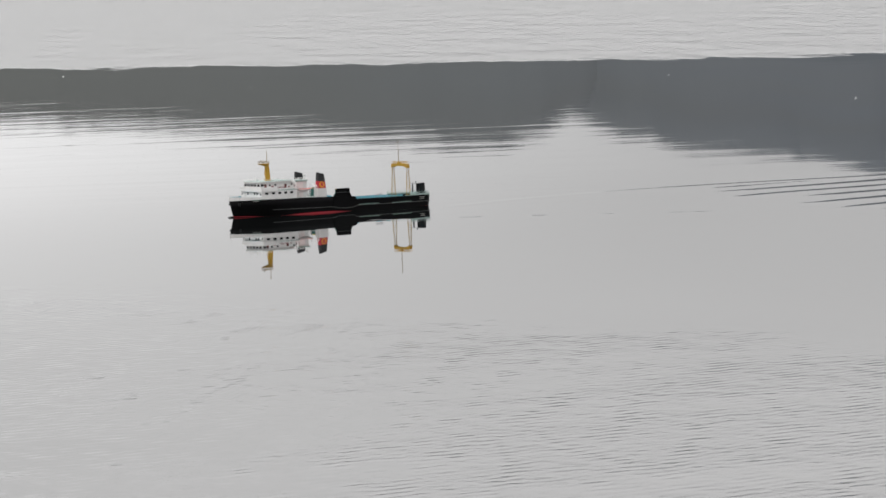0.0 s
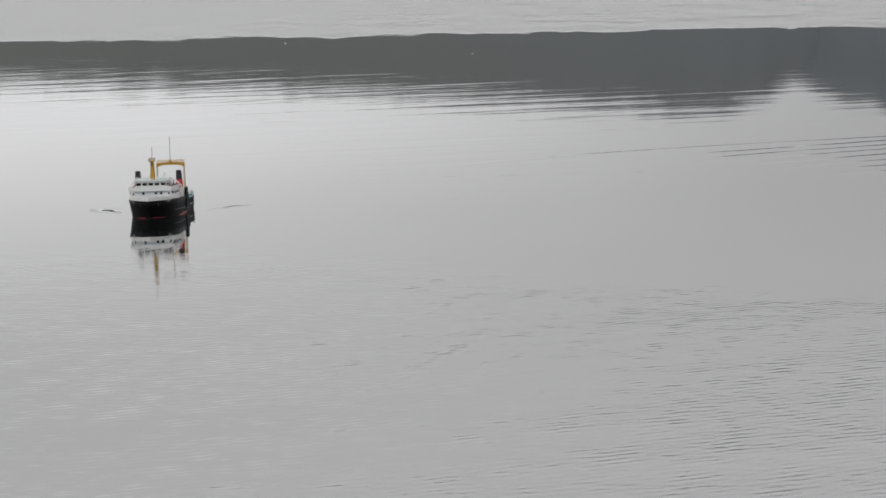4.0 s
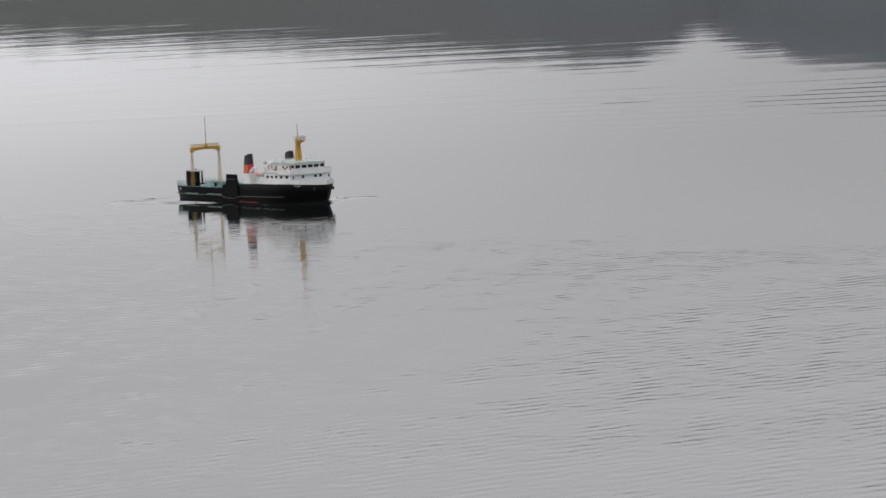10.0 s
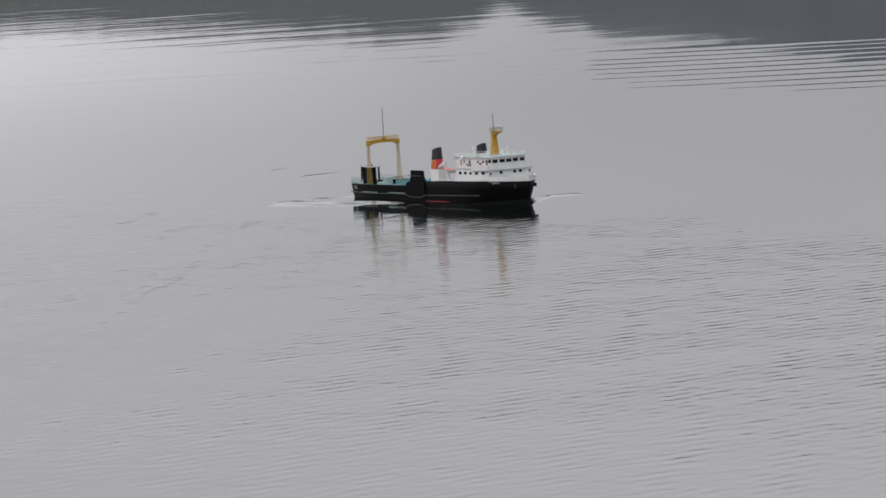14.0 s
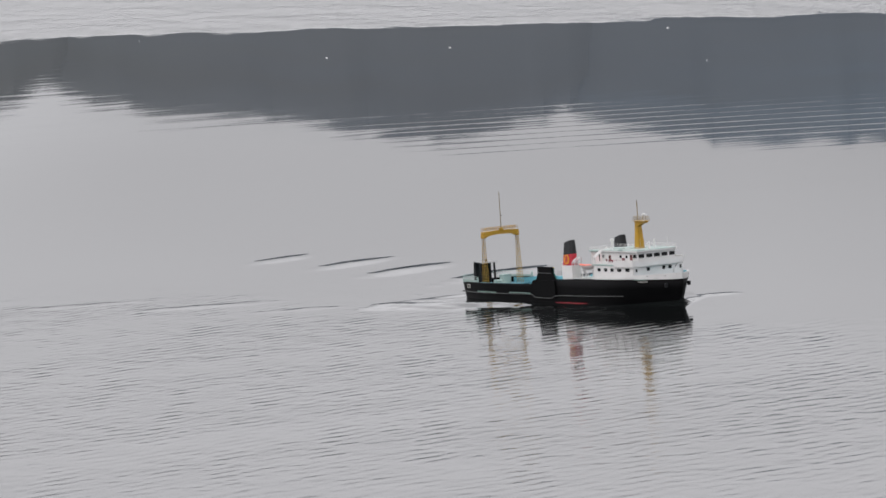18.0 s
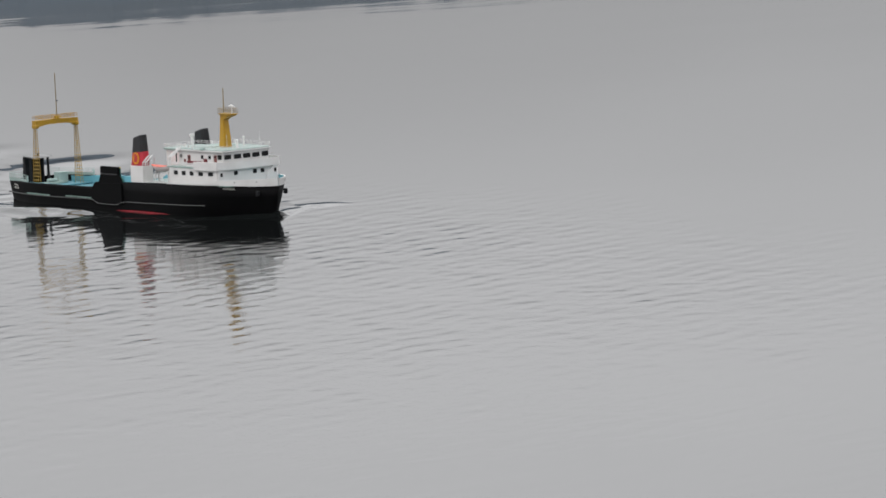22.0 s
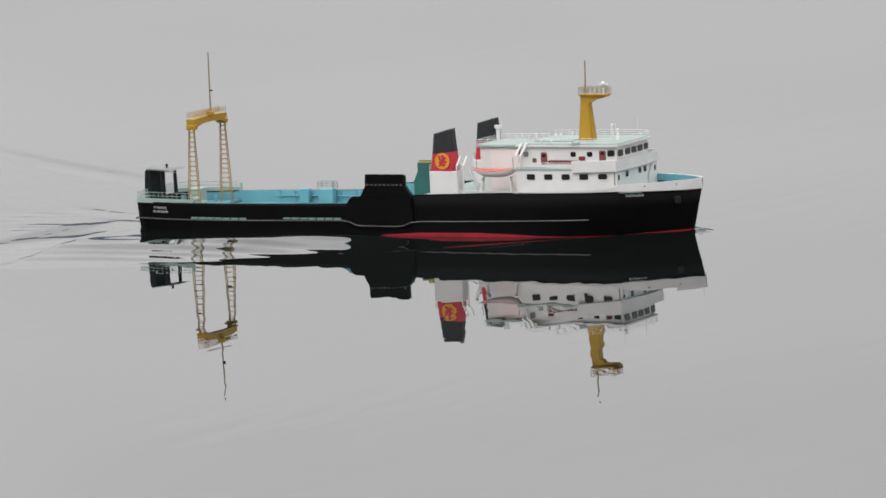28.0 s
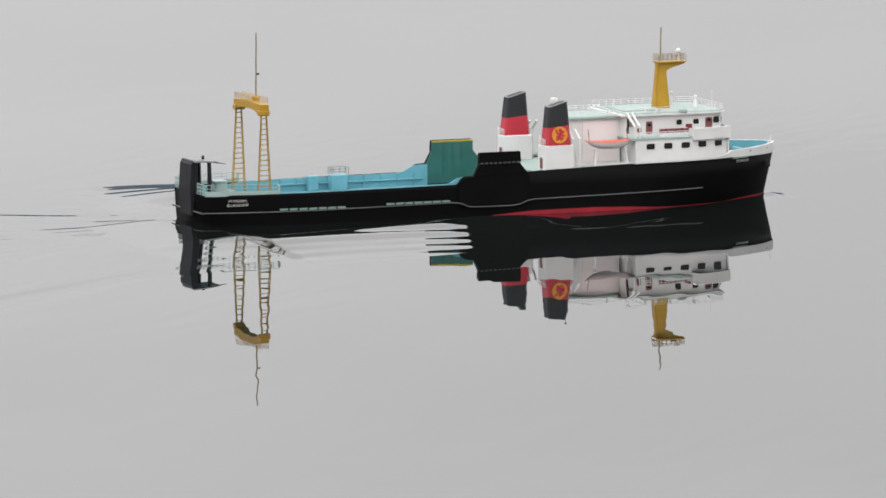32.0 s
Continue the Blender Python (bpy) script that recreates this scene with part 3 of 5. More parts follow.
for y in (-0.043, 0.027, 0.055):
    window(lower, 0.5354, y, 0.1360, 0.014, 0.013, "y")
for s in (1, -1):
    # a white stair casing below each wing, its edge slanting to the foredeck
    bm = B()
    outline = [(-0.1095, 0.0985), (-0.1095, 0.1480), (-0.0910, 0.1480), (-0.0690, 0.1240), (-0.0690, 0.0985)]
    a = [bm.verts.new((0.5358, -s * y, z)) for y, z in outline]
    c = [bm.verts.new((0.5400, -s * y, z)) for y, z in outline]
    bm.faces.new(a)
    bm.faces.new(c[::-1])
    for i in range(5):
        bm.faces.new((a[i], a[(i + 1) % 5], c[(i + 1) % 5], c[i]))
    casing = part("stair_casing", bm, WHITE, ship, "white slanting stair casing below the bridge wing")
    part("casing_window", box(B(), 0.5402, 0.5410, s * 0.095, s * 0.103, 0.128, 0.140, 0.0003), GLASS, casing)

for x, y in ((0.60, -0.035), (0.60, 0.035), (0.64, -0.02), (0.64, 0.02)):
    part("bollard", rod(B(), (x, y, 0.098), (x, y, 0.108), 0.003, 8), GREY, ship)
part("windlass", rod(B(), (0.615, -0.024, 0.105), (0.615, 0.024, 0.105), 0.007, 12), BLUE, ship)
part("jackstaff", rod(B(), (0.693, 0, 0.118), (0.695, 0, 0.148), 0.0006, 5), WHITE, ship)

UPPER = [(0.296, 0.0905), (0.505, 0.0905), (0.531, 0.0835), (0.5348, 0.05)]


def ring_plan(half, grow=0.0):
    return [(x + (grow if x > 0.5 else 0), -y - grow) for x, y in half] + [(x + (grow if x > 0.5 else 0), y + grow) for x, y in half[::-1]]


upper = part("upper_deckhouse", slab(B(), ring_plan(UPPER), 0.156, 0.2015), WHITE, ship, "white bridge deckhouse")
roof = part("bridge_roof", slab(B(), [(0.286, -0.097)] + ring_plan(UPPER, 0.0065)[1:-1] + [(0.286, 0.097)], 0.2015, 0.2058), WHITE, ship, "white roof edge of the bridge")
part("roof_deck", slab(B(), ring_plan(UPPER, 0.0030), 0.2058, 0.2080), MINT, roof, "mint green roof surface")
railing([(x, y, 0.207) for x, y in ring_plan(UPPER, 0.0040)], 0.0135, WHITE, 0.018, 0.0004)
for s in (1, -1):
    for x, z, w, h, m, n in ((0.426, 0.1845, 0.013, 0.0110, GLASS, "window"), (0.467, 0.1845, 0.013, 0.0110, GLASS, "window"), (0.4985, 0.1805, 0.0165, 0.025, BROWN, "door"),
                             (0.353, 0.1745, 0.0155, 0.028, BROWN, "door"), (0.329, 0.1700, 0.010, 0.010, BROWN, "window"), (0.308, 0.1840, 0.012, 0.011, GREY, "window")):
        w = window(upper, x, s * 0.0910, z, w, h, mat=m, name=n, label="brown varnished door" if n == "door" else "")
        if n == "door":
            part("door_pane", box(B(), -0.0040, 0.0040, -0.0004, 0.0004, 0.0035, 0.0095, 0.0002), GLASS, upper).location = (x, s * 0.0918, z)
    w = window(upper, 0, 0, 0, 0.0165, 0.0140)
    w.matrix_local = Matrix.Translation((0.5180, s * 0.0877, 0.1865)) @ Matrix.Rotation(radians(-s * 15), 4, "Z")
    # wing, a solid bulwark that follows the hull's side and returns to the house
    bm = B()
    line = [(0.4420, 0.0910), (0.4420, 0.1350), (0.4750, 0.1300), (0.5050, 0.1235), (0.5400, 0.1150)]
    for (x0, y0), (x1, y1) in zip(line, line[1:]):
        d = Vector((x1 - x0, y1 - y0)).normalized()
        nx, ny = d.y * 0.0013, -d.x * 0.0013
        slab(bm, [(x0 + nx, s * (y0 + ny)), (x1 + nx, s * (y1 + ny)), (x1 - nx, s * (y1 - ny)), (x0 - nx, s * (y0 - ny))], 0.1480, 0.1725)
    wing = part("bridge_wing", bm, WHITE, ship, "white solid bulwark of the bridge wing")
    part("wing_floor", slab(B(), [(0.4435, s * 0.0915), (0.4435, s * 0.1335), (0.4750, s * 0.1285), (0.5050, s * 0.1220), (0.5380, s * 0.1135), (0.5380, s * 0.0915)], 0.1490, 0.1522), MINT, wing)
    bm = B()
    for (x0, y0), (x1, y1) in zip(line[1:], line[2:]):
        rod(bm, (x0, s * y0, 0.1732), (x1, s * y1, 0.1732), 0.0011, 5)
    part("hand_rail", bm, WHITE, wing)
    # red seats by the rail
    seat = None
    for i in range(6):
        x = 0.377 + i * 0.0125
        if seat is None:
            seat = part("deck_seat", prism(B(), [(-0.0046, 0.0), (-0.0046, 0.0075), (-0.003, 0.0085), (0.003, 0.0085), (0.0046, 0.0075), (0.0046, 0.0)], -0.005, 0.005), SEAT_RED, ship, "dull red plastic deck seat")
            seat.location = (x, s * 0.108, 0.1640)
        else:
            again("deck_seat", seat, ship, x, s * 0.108, 0.1640)
    part("seat_bench", box(B(), 0.370, 0.440, s * 0.102, s * 0.114, 0.156, 0.1640), WHITE, ship)
    part("red_locker", box(B(), 0.4415, 0.4555, s * 0.0912, s * 0.0975, 0.1690, 0.1800, 0.001), SEAT_RED, ship, "red locker on the bridge side")
    railing([(0.320, s * 0.132, 0.156), (0.44, s * 0.130, 0.156)], 0.013, WHITE, 0.009)
    # davits as pairs of slanting arms
    for x in (0.300, 0.312):
        bm = B()
        rod(bm, (x, s * 0.134, 0.156), (x, s * 0.131, 0.184), 0.0016, 6)
        rod(bm, (x, s * 0.131, 0.183), (x - 0.001, s * 0.0905, 0.2095), 0.0026, 6)
        part("davit", bm, WHITE, ship, "white slanting boat davit")
    for x in (0.152, 0.168):
        bm = B()
        rod(bm, (x, s * 0.132, 0.0945), (x, s * 0.132, 0.160), 0.0016, 6)
        rod(bm, (x, s * 0.132, 0.160), (x - 0.002, s * 0.106, 0.180), 0.0024, 6)
        part("davit", bm, WHITE, ship, "white slanting boat davit")
    # lifeboat on its cradle
    bm = B()
    rings = []
    for i in range(13):
        k = -1 + 2 * i / 12
        half = 0.017 * (1 - abs(k) ** 2.6) + 0.0006
        rise = 0.004 * k * k
        rings.append([(0.2435 + 0.0585 * k, s * 0.120 + half * math.cos(a), 0.1515 + rise + (0.0005 - 0.0185 * (1 - abs(k) ** 3) * math.sin(a) * 0.95)) for a in np.linspace(0, math.pi, 9)])
    loft(bm, rings, False)
    boat = part("lifeboat", bm, WARM_WHITE, ship, "white lifeboat with an orange cover", True)
    bm = B()
    rings = []
    for i in range(13):
        k = -1 + 2 * i / 12
        half = 0.0178 * (1 - abs(k) ** 2.6) + 0.0006
        rise = 0.004 * k * k
        rings.append([(0.2435 + 0.0592 * k, s * 0.120 + half * math.cos(a), 0.1512 + rise + 0.0026 * math.sin(a) * (1 - 0.5 * k * k)) for a in np.linspace(0, math.pi, 7)])
    loft(bm, rings, False)
    part("cover", bm, ORANGE, boat, "orange red boat cover", True)
    for x, lean in ((0.212, -0.006), (0.280, 0.006)):
        bm = B()
        rod(bm, (x + lean, s * 0.128, 0.0945), (x, s * 0.122, 0.135), 0.0022, 6)
        rod(bm, (x + lean, s * 0.108, 0.0945), (x, s * 0.116, 0.135), 0.0018, 6)
        box(bm, x - 0.003, x + 0.003, s * 0.112, s * 0.128, 0.1325, 0.1355)
        part("cradle", bm, WHITE, boat, "white boat cradle")
    part("cradle_bar", rod(B(), (0.206, s * 0.128, 0.1005), (0.286, s * 0.128, 0.1005), 0.0024, 6), WHITE, boat)
    for x in (0.196, 0.288):
        part("fall", rod(B(), (x, s * 0.118, 0.156), (x - 0.002, s * 0.116, 0.180), 0.0007, 5), BROWN, boat)
    railing([(0.155, s * 0.133, 0.0945), (0.300, s * 0.133, 0.0945)], 0.011, WHITE, 0.013, 0.0007)
# bridge front: five windows, and a bulwark across the wings
pane = None
for i in range(5):
    y = -0.0675 + i * 0.03375
    x = 0.5352 if abs(y) < 0.04 else 0.5335
    if pane is None:
        pane = window(upper, x, y, 0.1862, 0.0265, 0.0140, "y", label="wide dark bridge window")
    else:
        again("window", pane, upper, x, y, 0.1862)
front = part("bridge_front", slab(B(), [(0.5388, -0.1155), (0.5415, -0.1155), (0.5475, -0.05), (0.5475, 0.05), (0.5415, 0.1155), (0.5388, 0.1155), (0.5448, 0.05), (0.5448, -0.05)], 0.1482, 0.1723), WHITE, ship, "white bulwark across the bridge front")
part("front_floor", slab(B(), [(0.5385, -0.1130), (0.5388, -0.1130), (0.5445, -0.05), (0.5445, 0.05), (0.5388, 0.1130), (0.5352, 0.1130), (0.5352, -0.1130)], 0.1495, 0.1520), MINT, front)

# house between the boats
aft = part("middle_deckhouse", box(B(), 0.178, 0.296, -0.060, 0.060, 0.0945, 0.1965, 0.001), WHITE, ship, "white casing between the lifeboats")
for s in (1, -1):
    part("side_panel", box(B(), 0.205, 0.288, s * 0.0598, s * 0.0612, 0.100, 0.190, 0.0006), WARM_WHITE, aft, "pale pinkish white panel")
part("middle_roof", box(B(), 0.172, 0.296, -0.066, 0.066, 0.1965, 0.2025, 0.001), MINT, ship, "mint green roof between the boats")
railing([(0.296, -0.064, 0.202), (0.174, -0.064, 0.202), (0.174, 0.064, 0.202), (0.296, 0.064, 0.202)], 0.012, WHITE, 0.018, 0.00045)
for s in (1, -1):
    part("pipe", rod(B(), (0.297, s * 0.101, 0.165), (0.297, s * 0.101, 0.197), 0.0022, 6), DARK, upper)
vent = part("ventilator", rod(B(), (0.1785, 0.038, 0.2025), (0.1785, 0.038, 0.229), 0.0045, 10), WHITE, ship, "white mushroom ventilator")
part("cap", rod(B(), (0.1785, 0.038, 0.229), (0.1785, 0.038, 0.236), 0.0080, 12), WHITE, vent)
bm = B()
box(bm, 0.31, 0.40, -0.05, 0.05, 0.208, 0.2105, 0.0008)
part("hatch", bm, MINT, roof)
for x, y, z, r in ((0.502, -0.0104, 0.2290, 0.0044), (0.4656, 0.0383, 0.2350, 0.0040), (0.3618, -0.0296, 0.2095, 0.0030)):
    post = part("lamp_post", rod(B(), (x, y, 0.208), (x, y, z), 0.0052 if x > 0.48 else 0.0028, 10, 0.0022 if x > 0.48 else 0.0020), WHITE, ship, "white stub post with a round lamp")
    part("lamp", ball(B(), x, y, z + 0.002, r), WHITE, post)
for x, y in ((0.345, -0.085), (0.345, 0.085), (0.27, -0.05), (0.27, 0.05), (0.372, -0.09)):
    part("roof_vent", rod(B(), (x, y, 0.203), (x, y, 0.217), 0.0028, 8), WHITE, ship)
part("search_lamp", box(B(), 0.425, 0.4435, -0.0985, -0.0880, 0.2050, 0.2130, 0.0015), MINT, ship, "pale mint lamp box at the roof edge")
for y in (-0.06, 0.06):
    part("whip_aerial", rod(B(), (0.52, y, 0.208), (0.52, y, 0.252), 0.0005, 4), WHITE, ship)

# foremast with platform, radar and pole
def mast_ring(k):
    x0, x1 = 0.404 + 0.007 * k, 0.440 - 0.009 * k
    y = 0.013 - 0.004 * k
    z = 0.208 + 0.097 * k
    return [(x0, -y, z), (x1, -y, z), (x1, y, z), (x0, y, z)]


bm = B()
lo, hi = [bm.verts.new(p) for p in mast_ring(0)], [bm.verts.new(p) for p in mast_ring(1)]
for i in range(4):
    bm.faces.new((lo[i], lo[(i + 1) % 4], hi[(i + 1) % 4], hi[i]))
bm.faces.new(lo[::-1])
bm.faces.new(hi)
bmesh.ops.bevel(bm, geom=[e for e in bm.edges if abs(e.verts[0].co.z - e.verts[1].co.z) > 0.05], offset=0.0025, segments=2, affect="EDGES")
mast = part("foremast", bm, YELLOW, ship, "tapered ochre yellow foremast")
part("mast_arm", prism(B(), [(0.411, 0.3098), (0.411, 0.304), (0.431, 0.291), (0.445, 0.298), (0.477, 0.3065), (0.477, 0.3100)], -0.009, 0.009), YELLOW, mast)
part("platform", box(B(), 0.409, 0.4785, -0.015, 0.015, 0.3095, 0.3120, 0.0006), YELLOW, mast)
railing([(0.410, -0.0145, 0.312), (0.4775, -0.0145, 0.312), (0.4775, 0.0145, 0.312), (0.410, 0.0145, 0.312), (0.410, -0.0145, 0.312)], 0.0155, ROD, 0.012, 0.0006)
part("mast_pole", rod(B(), (0.4205, 0, 0.310), (0.4222, 0, 0.388), 0.0020, 8, 0.0015), ROD, mast, "slender brass pole")
part("radar_stand", rod(B(), (0.465, 0, 0.312), (0.465, 0, 0.330), 0.0022, 8), WHITE, mast)
bm = B()
bmesh.ops.create_cube(bm, size=1, matrix=Matrix.LocRotScale((0.466, 0, 0.3335), Euler((0, radians(8), radians(35))), (0.020, 0.006, 0.004)))
ball(bm, 0.465, 0, 0.3345, 0.0058)
part("radar", bm, WHITE, mast, "white radar scanner")


# lettering
def lettering(words, size, m, parent):
    cu = bpy.data.curves.new("lettering", "FONT")
    cu.body, cu.size, cu.align_x, cu.space_character = words, size, "CENTER", 1.4
    cu.extrude, cu.offset, cu.resolution_u = 0.0002, 0.00015, 2
    tmp = bpy.data.objects.new("lettering", cu)
    me = bpy.data.meshes.new_from_object(tmp)
    bpy.data.objects.remove(tmp)
    me.materials.clear()
    me.materials.append(LETTER)
    o = new("lettering", me)
    o.parent = parent
    o.matrix_local = m
    o["label"] = "white painted lettering"
    return o


def side_text(x, z, lift, s):
    u0, u1 = x - 0.02, x + 0.02
    b0, b1 = level(u0, z / 0.105)[1], level(u1, z / 0.105)[1]
    a = math.atan2(b1 - b0, u1 - u0)
    b = (b0 + b1) / 2 + lift
    if s < 0:
        return Matrix.Translation((x, -b, z)) @ Matrix.Rotation(-a, 4, "Z") @ Matrix.Rotation(radians(90), 4, "X")
    return Matrix.Translation((x, b, z)) @ Matrix.Rotation(math.pi + a, 4, "Z") @ Matrix.Rotation(radians(90), 4, "X")


for s in (1, -1):
    lettering("PIONEER", 0.0076, side_text(-0.630, 0.0552, 0.0016, s), hull)
    lettering("GLASGOW", 0.0076, side_text(-0.630, 0.0462, 0.0016, s), hull)
    lettering("PIONEER", 0.0080, side_text(0.578, 0.0902, 0.0026, s), hull)
    bm = box(B(), -0.026, 0.026, -0.0007, 0.0007, -0.0016, 0.0016)
    louvre = part("louvre", bm, PORT_GREEN, hull, "grey green slot below the bulwark")
    louvre.matrix_local = side_text(0.570, 0.1010, 0.0026, s) @ Matrix.Rotation(radians(-90), 4, "X")


# ---- the lake ----
def water_material():
    m = bpy.data.materials.new("lake_water")
    m.use_nodes = True
    n, l = m.node_tree.nodes, m.node_tree.links
    b = n["Principled BSDF"]
    b.inputs["Base Color"].default_value = (0.005, 0.006, 0.006, 1)
    b.inputs["IOR"].default_value = 1.333
    geo = n.new("ShaderNodeNewGeometry")

    def math_node(op, a, c=None):
        k = n.new("ShaderNodeMath")
        k.operation = op
        for i, v in enumerate((a, c)):
            if v is None:
                continue
            if isinstance(v, (int, float)):
                k.inputs[i].default_value = v
            else:
                l.new(v, k.inputs[i])
        return k.outputs[0]

    def ramp_map(value, a, c, lo=0.0, hi=1.0):
        k = n.new("ShaderNodeMapRange")
        k.interpolation_type = "SMOOTHSTEP"
        k.inputs["From Min"].default_value, k.inputs["From Max"].default_value = a, c
        k.inputs["To Min"].default_value, k.inputs["To Max"].default_value = lo, hi
        l.new(value, k.inputs["Value"])
        return k.outputs[0]

    def noise(scale, turn, detail, rough=0.5):
        mp = n.new("ShaderNodeMapping")
        mp.vector_type = "TEXTURE"
        mp.inputs["Scale"].default_value = [1 / v for v in scale]
        mp.inputs["Rotation"].default_value = (0, 0, radians(turn))
        t = n.new("ShaderNodeTexNoise")
        t.noise_dimensions = "2D"
        t.inputs["Scale"].default_value, t.inputs["Detail"].default_value, t.inputs["Roughness"].default_value = 1.0, detail, rough
        l.new(geo.outputs["Position"], mp.inputs["Vector"])
        l.new(mp.outputs[0], t.inputs["Vector"])
        return t.outputs[0]

    xyz = n.new("ShaderNodeSeparateXYZ")
    l.new(geo.outputs["Position"], xyz.inputs[0])
    # uneven edges of the wind patches
    drift = math_node("MULTIPLY", math_node("SUBTRACT", noise((0.16, 0.16, 1), 20, 3), 0.5), 5.0)
    along = math_node("ADD", xyz.outputs["Y"], math_node("MULTIPLY", xyz.outputs["X"], 1.85))
    band = math_node("ADD", along, drift)
    near_band = math_node("MULTIPLY", ramp_map(math_node("ADD", xyz.outputs["Y"], drift), 12.3, 18.3), ramp_map(band, 29.4, 26.0))
    near_band = math_node("MULTIPLY", near_band, ramp_map(xyz.outputs["X"], 6.4, 4.8))
    gusts = ramp_map(noise((0.45, 0.8, 1), 35, 2), 0.35, 0.62, 0.62, 1.0)
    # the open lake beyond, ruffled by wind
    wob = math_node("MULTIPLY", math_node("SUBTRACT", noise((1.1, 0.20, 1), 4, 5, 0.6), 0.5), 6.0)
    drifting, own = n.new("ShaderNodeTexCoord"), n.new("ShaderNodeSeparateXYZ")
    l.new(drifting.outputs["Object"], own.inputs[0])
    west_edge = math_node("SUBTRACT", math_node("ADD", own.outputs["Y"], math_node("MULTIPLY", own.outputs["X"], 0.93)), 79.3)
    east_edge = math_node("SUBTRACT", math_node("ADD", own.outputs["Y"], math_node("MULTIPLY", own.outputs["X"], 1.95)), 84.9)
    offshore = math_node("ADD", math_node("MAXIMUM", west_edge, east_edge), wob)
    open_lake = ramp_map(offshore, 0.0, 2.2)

    def train(length, turn, twist):
        """A wave train of that wavelength; its crests wander."""
        mp = n.new("ShaderNodeMapping")
        mp.vector_type = "TEXTURE"
        mp.inputs["Rotation"].default_value = (0, 0, radians(turn))
        t = n.new("ShaderNodeTexWave")
        t.bands_direction = "Y"
        t.inputs["Scale"].default_value = 0.314 / length
        t.inputs["Distortion"].default_value, t.inputs["Detail"].default_value = twist, 2.0
        t.inputs["Detail Scale"].default_value, t.inputs["Detail Roughness"].default_value = 3.0, 0.5
        l.new(geo.outputs["Position"], mp.inputs["Vector"])
        l.new(mp.outputs[0], t.inputs["Vector"])
        return t.outputs["Fac"]

    west_side = math_node("MULTIPLY", ramp_map(xyz.outputs["X"], 2.4, 4.2, 1.0, 0.66), ramp_map(xyz.outputs["X"], -2.8, 0.6, 0.4, 1.0))
    amp = math_node("MULTIPLY", math_node("MULTIPLY", near_band, gusts), west_side)
    far_side = ramp_map(along, 32.0, 46.0)
    calm = ramp_map(xyz.outputs["Y"], 21.0, 14.0)
    streaks = ramp_map(xyz.outputs["X"], 3.0, -1.0, 0.0005, 0.0014)
    # wind ripples: short-crested trains that cross at small angles, each in patches of its own
    h1 = None
    for length, turn, twist, steep, where in ((0.102, 40, 2.4, 0.00074, 20), (0.079, 52, 2.6, 0.00060, 34), (0.128, 26, 2.4, 0.00050, 6)):
        flock = ramp_map(noise((5.5, 1.8, 1), where, 2), 0.34, 0.60)
        one = math_node("MULTIPLY", train(length, turn, twist), math_node("MULTIPLY", flock, steep))
        h1 = one if h1 is None else math_node("ADD", h1, one)
    distant = ramp_map(xyz.outputs["Y"], 18.0, 27.0, 1.0, 0.80)
    amp = math_node("MULTIPLY", amp, distant)
    h1 = math_node("MULTIPLY", h1, amp)
    h2 = None
    for scale, turn, high in (((14.0, 13.0, 1), 14, 0.00075), ((11.0, 11.0, 1), 40, 0.00080)):
        one = math_node("MULTIPLY", noise(scale, turn, 0), high)
        h2 = one if h2 is None else math_node("ADD", h2, one)
    h2 = math_node("MULTIPLY", h2, amp)
    h3 = math_node("MULTIPLY", math_node("ADD", math_node("MULTIPLY", noise((3.0, 12.0, 1), 34, 1, 0.4), 0.00036), math_node("MULTIPLY", noise((1.0, 3.0, 1), 38, 1, 0.4), 0.0003)), calm)
    h4 = math_node("MULTIPLY", noise((0.28, 1.0, 1), 6, 3, 0.55), math_node("MULTIPLY", far_side, streaks))
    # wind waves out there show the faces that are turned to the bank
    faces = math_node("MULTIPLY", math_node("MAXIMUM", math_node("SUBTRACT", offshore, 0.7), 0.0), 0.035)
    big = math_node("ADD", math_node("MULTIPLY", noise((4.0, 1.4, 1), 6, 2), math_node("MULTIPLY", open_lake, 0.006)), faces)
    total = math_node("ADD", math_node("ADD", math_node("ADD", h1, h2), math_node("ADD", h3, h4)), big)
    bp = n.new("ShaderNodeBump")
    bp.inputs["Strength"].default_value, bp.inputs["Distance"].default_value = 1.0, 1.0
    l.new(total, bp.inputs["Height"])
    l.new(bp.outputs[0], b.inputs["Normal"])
    # ripples too fine to see soften the mirror a little
    fine = math_node("ADD", math_node("MULTIPLY", amp, 0.130), math_node("MULTIPLY", far_side, 0.012))
    l.new(math_node("ADD", math_node("ADD", math_node("MULTIPLY", open_lake, 0.14), fine), 0.003), b.inputs["Roughness"])
    return m


WATER = water_material()

bm = B()
steps = [0.0, 6, 12, 25, 50, 100, 200, 400, 800, 1600, 3200]
prev = None
for r in steps[1:]:
    ring = [bm.verts.new((r * math.sin(2 * math.pi * i / 64), r * math.cos(2 * math.pi * i / 64), 0)) for i in range(64)]
    if prev is None:
        bm.faces.new(ring)
    else:
        for i in range(64):
            bm.faces.new((prev[i], ring[i], ring[(i + 1) % 64], prev[(i + 1) % 64]))
    prev = ring
for f in bm.faces:
    f.smooth = True
water = tagged(part("water", bm, WATER), "calm grey lake water with patches of ripples", "water", kind="structure")

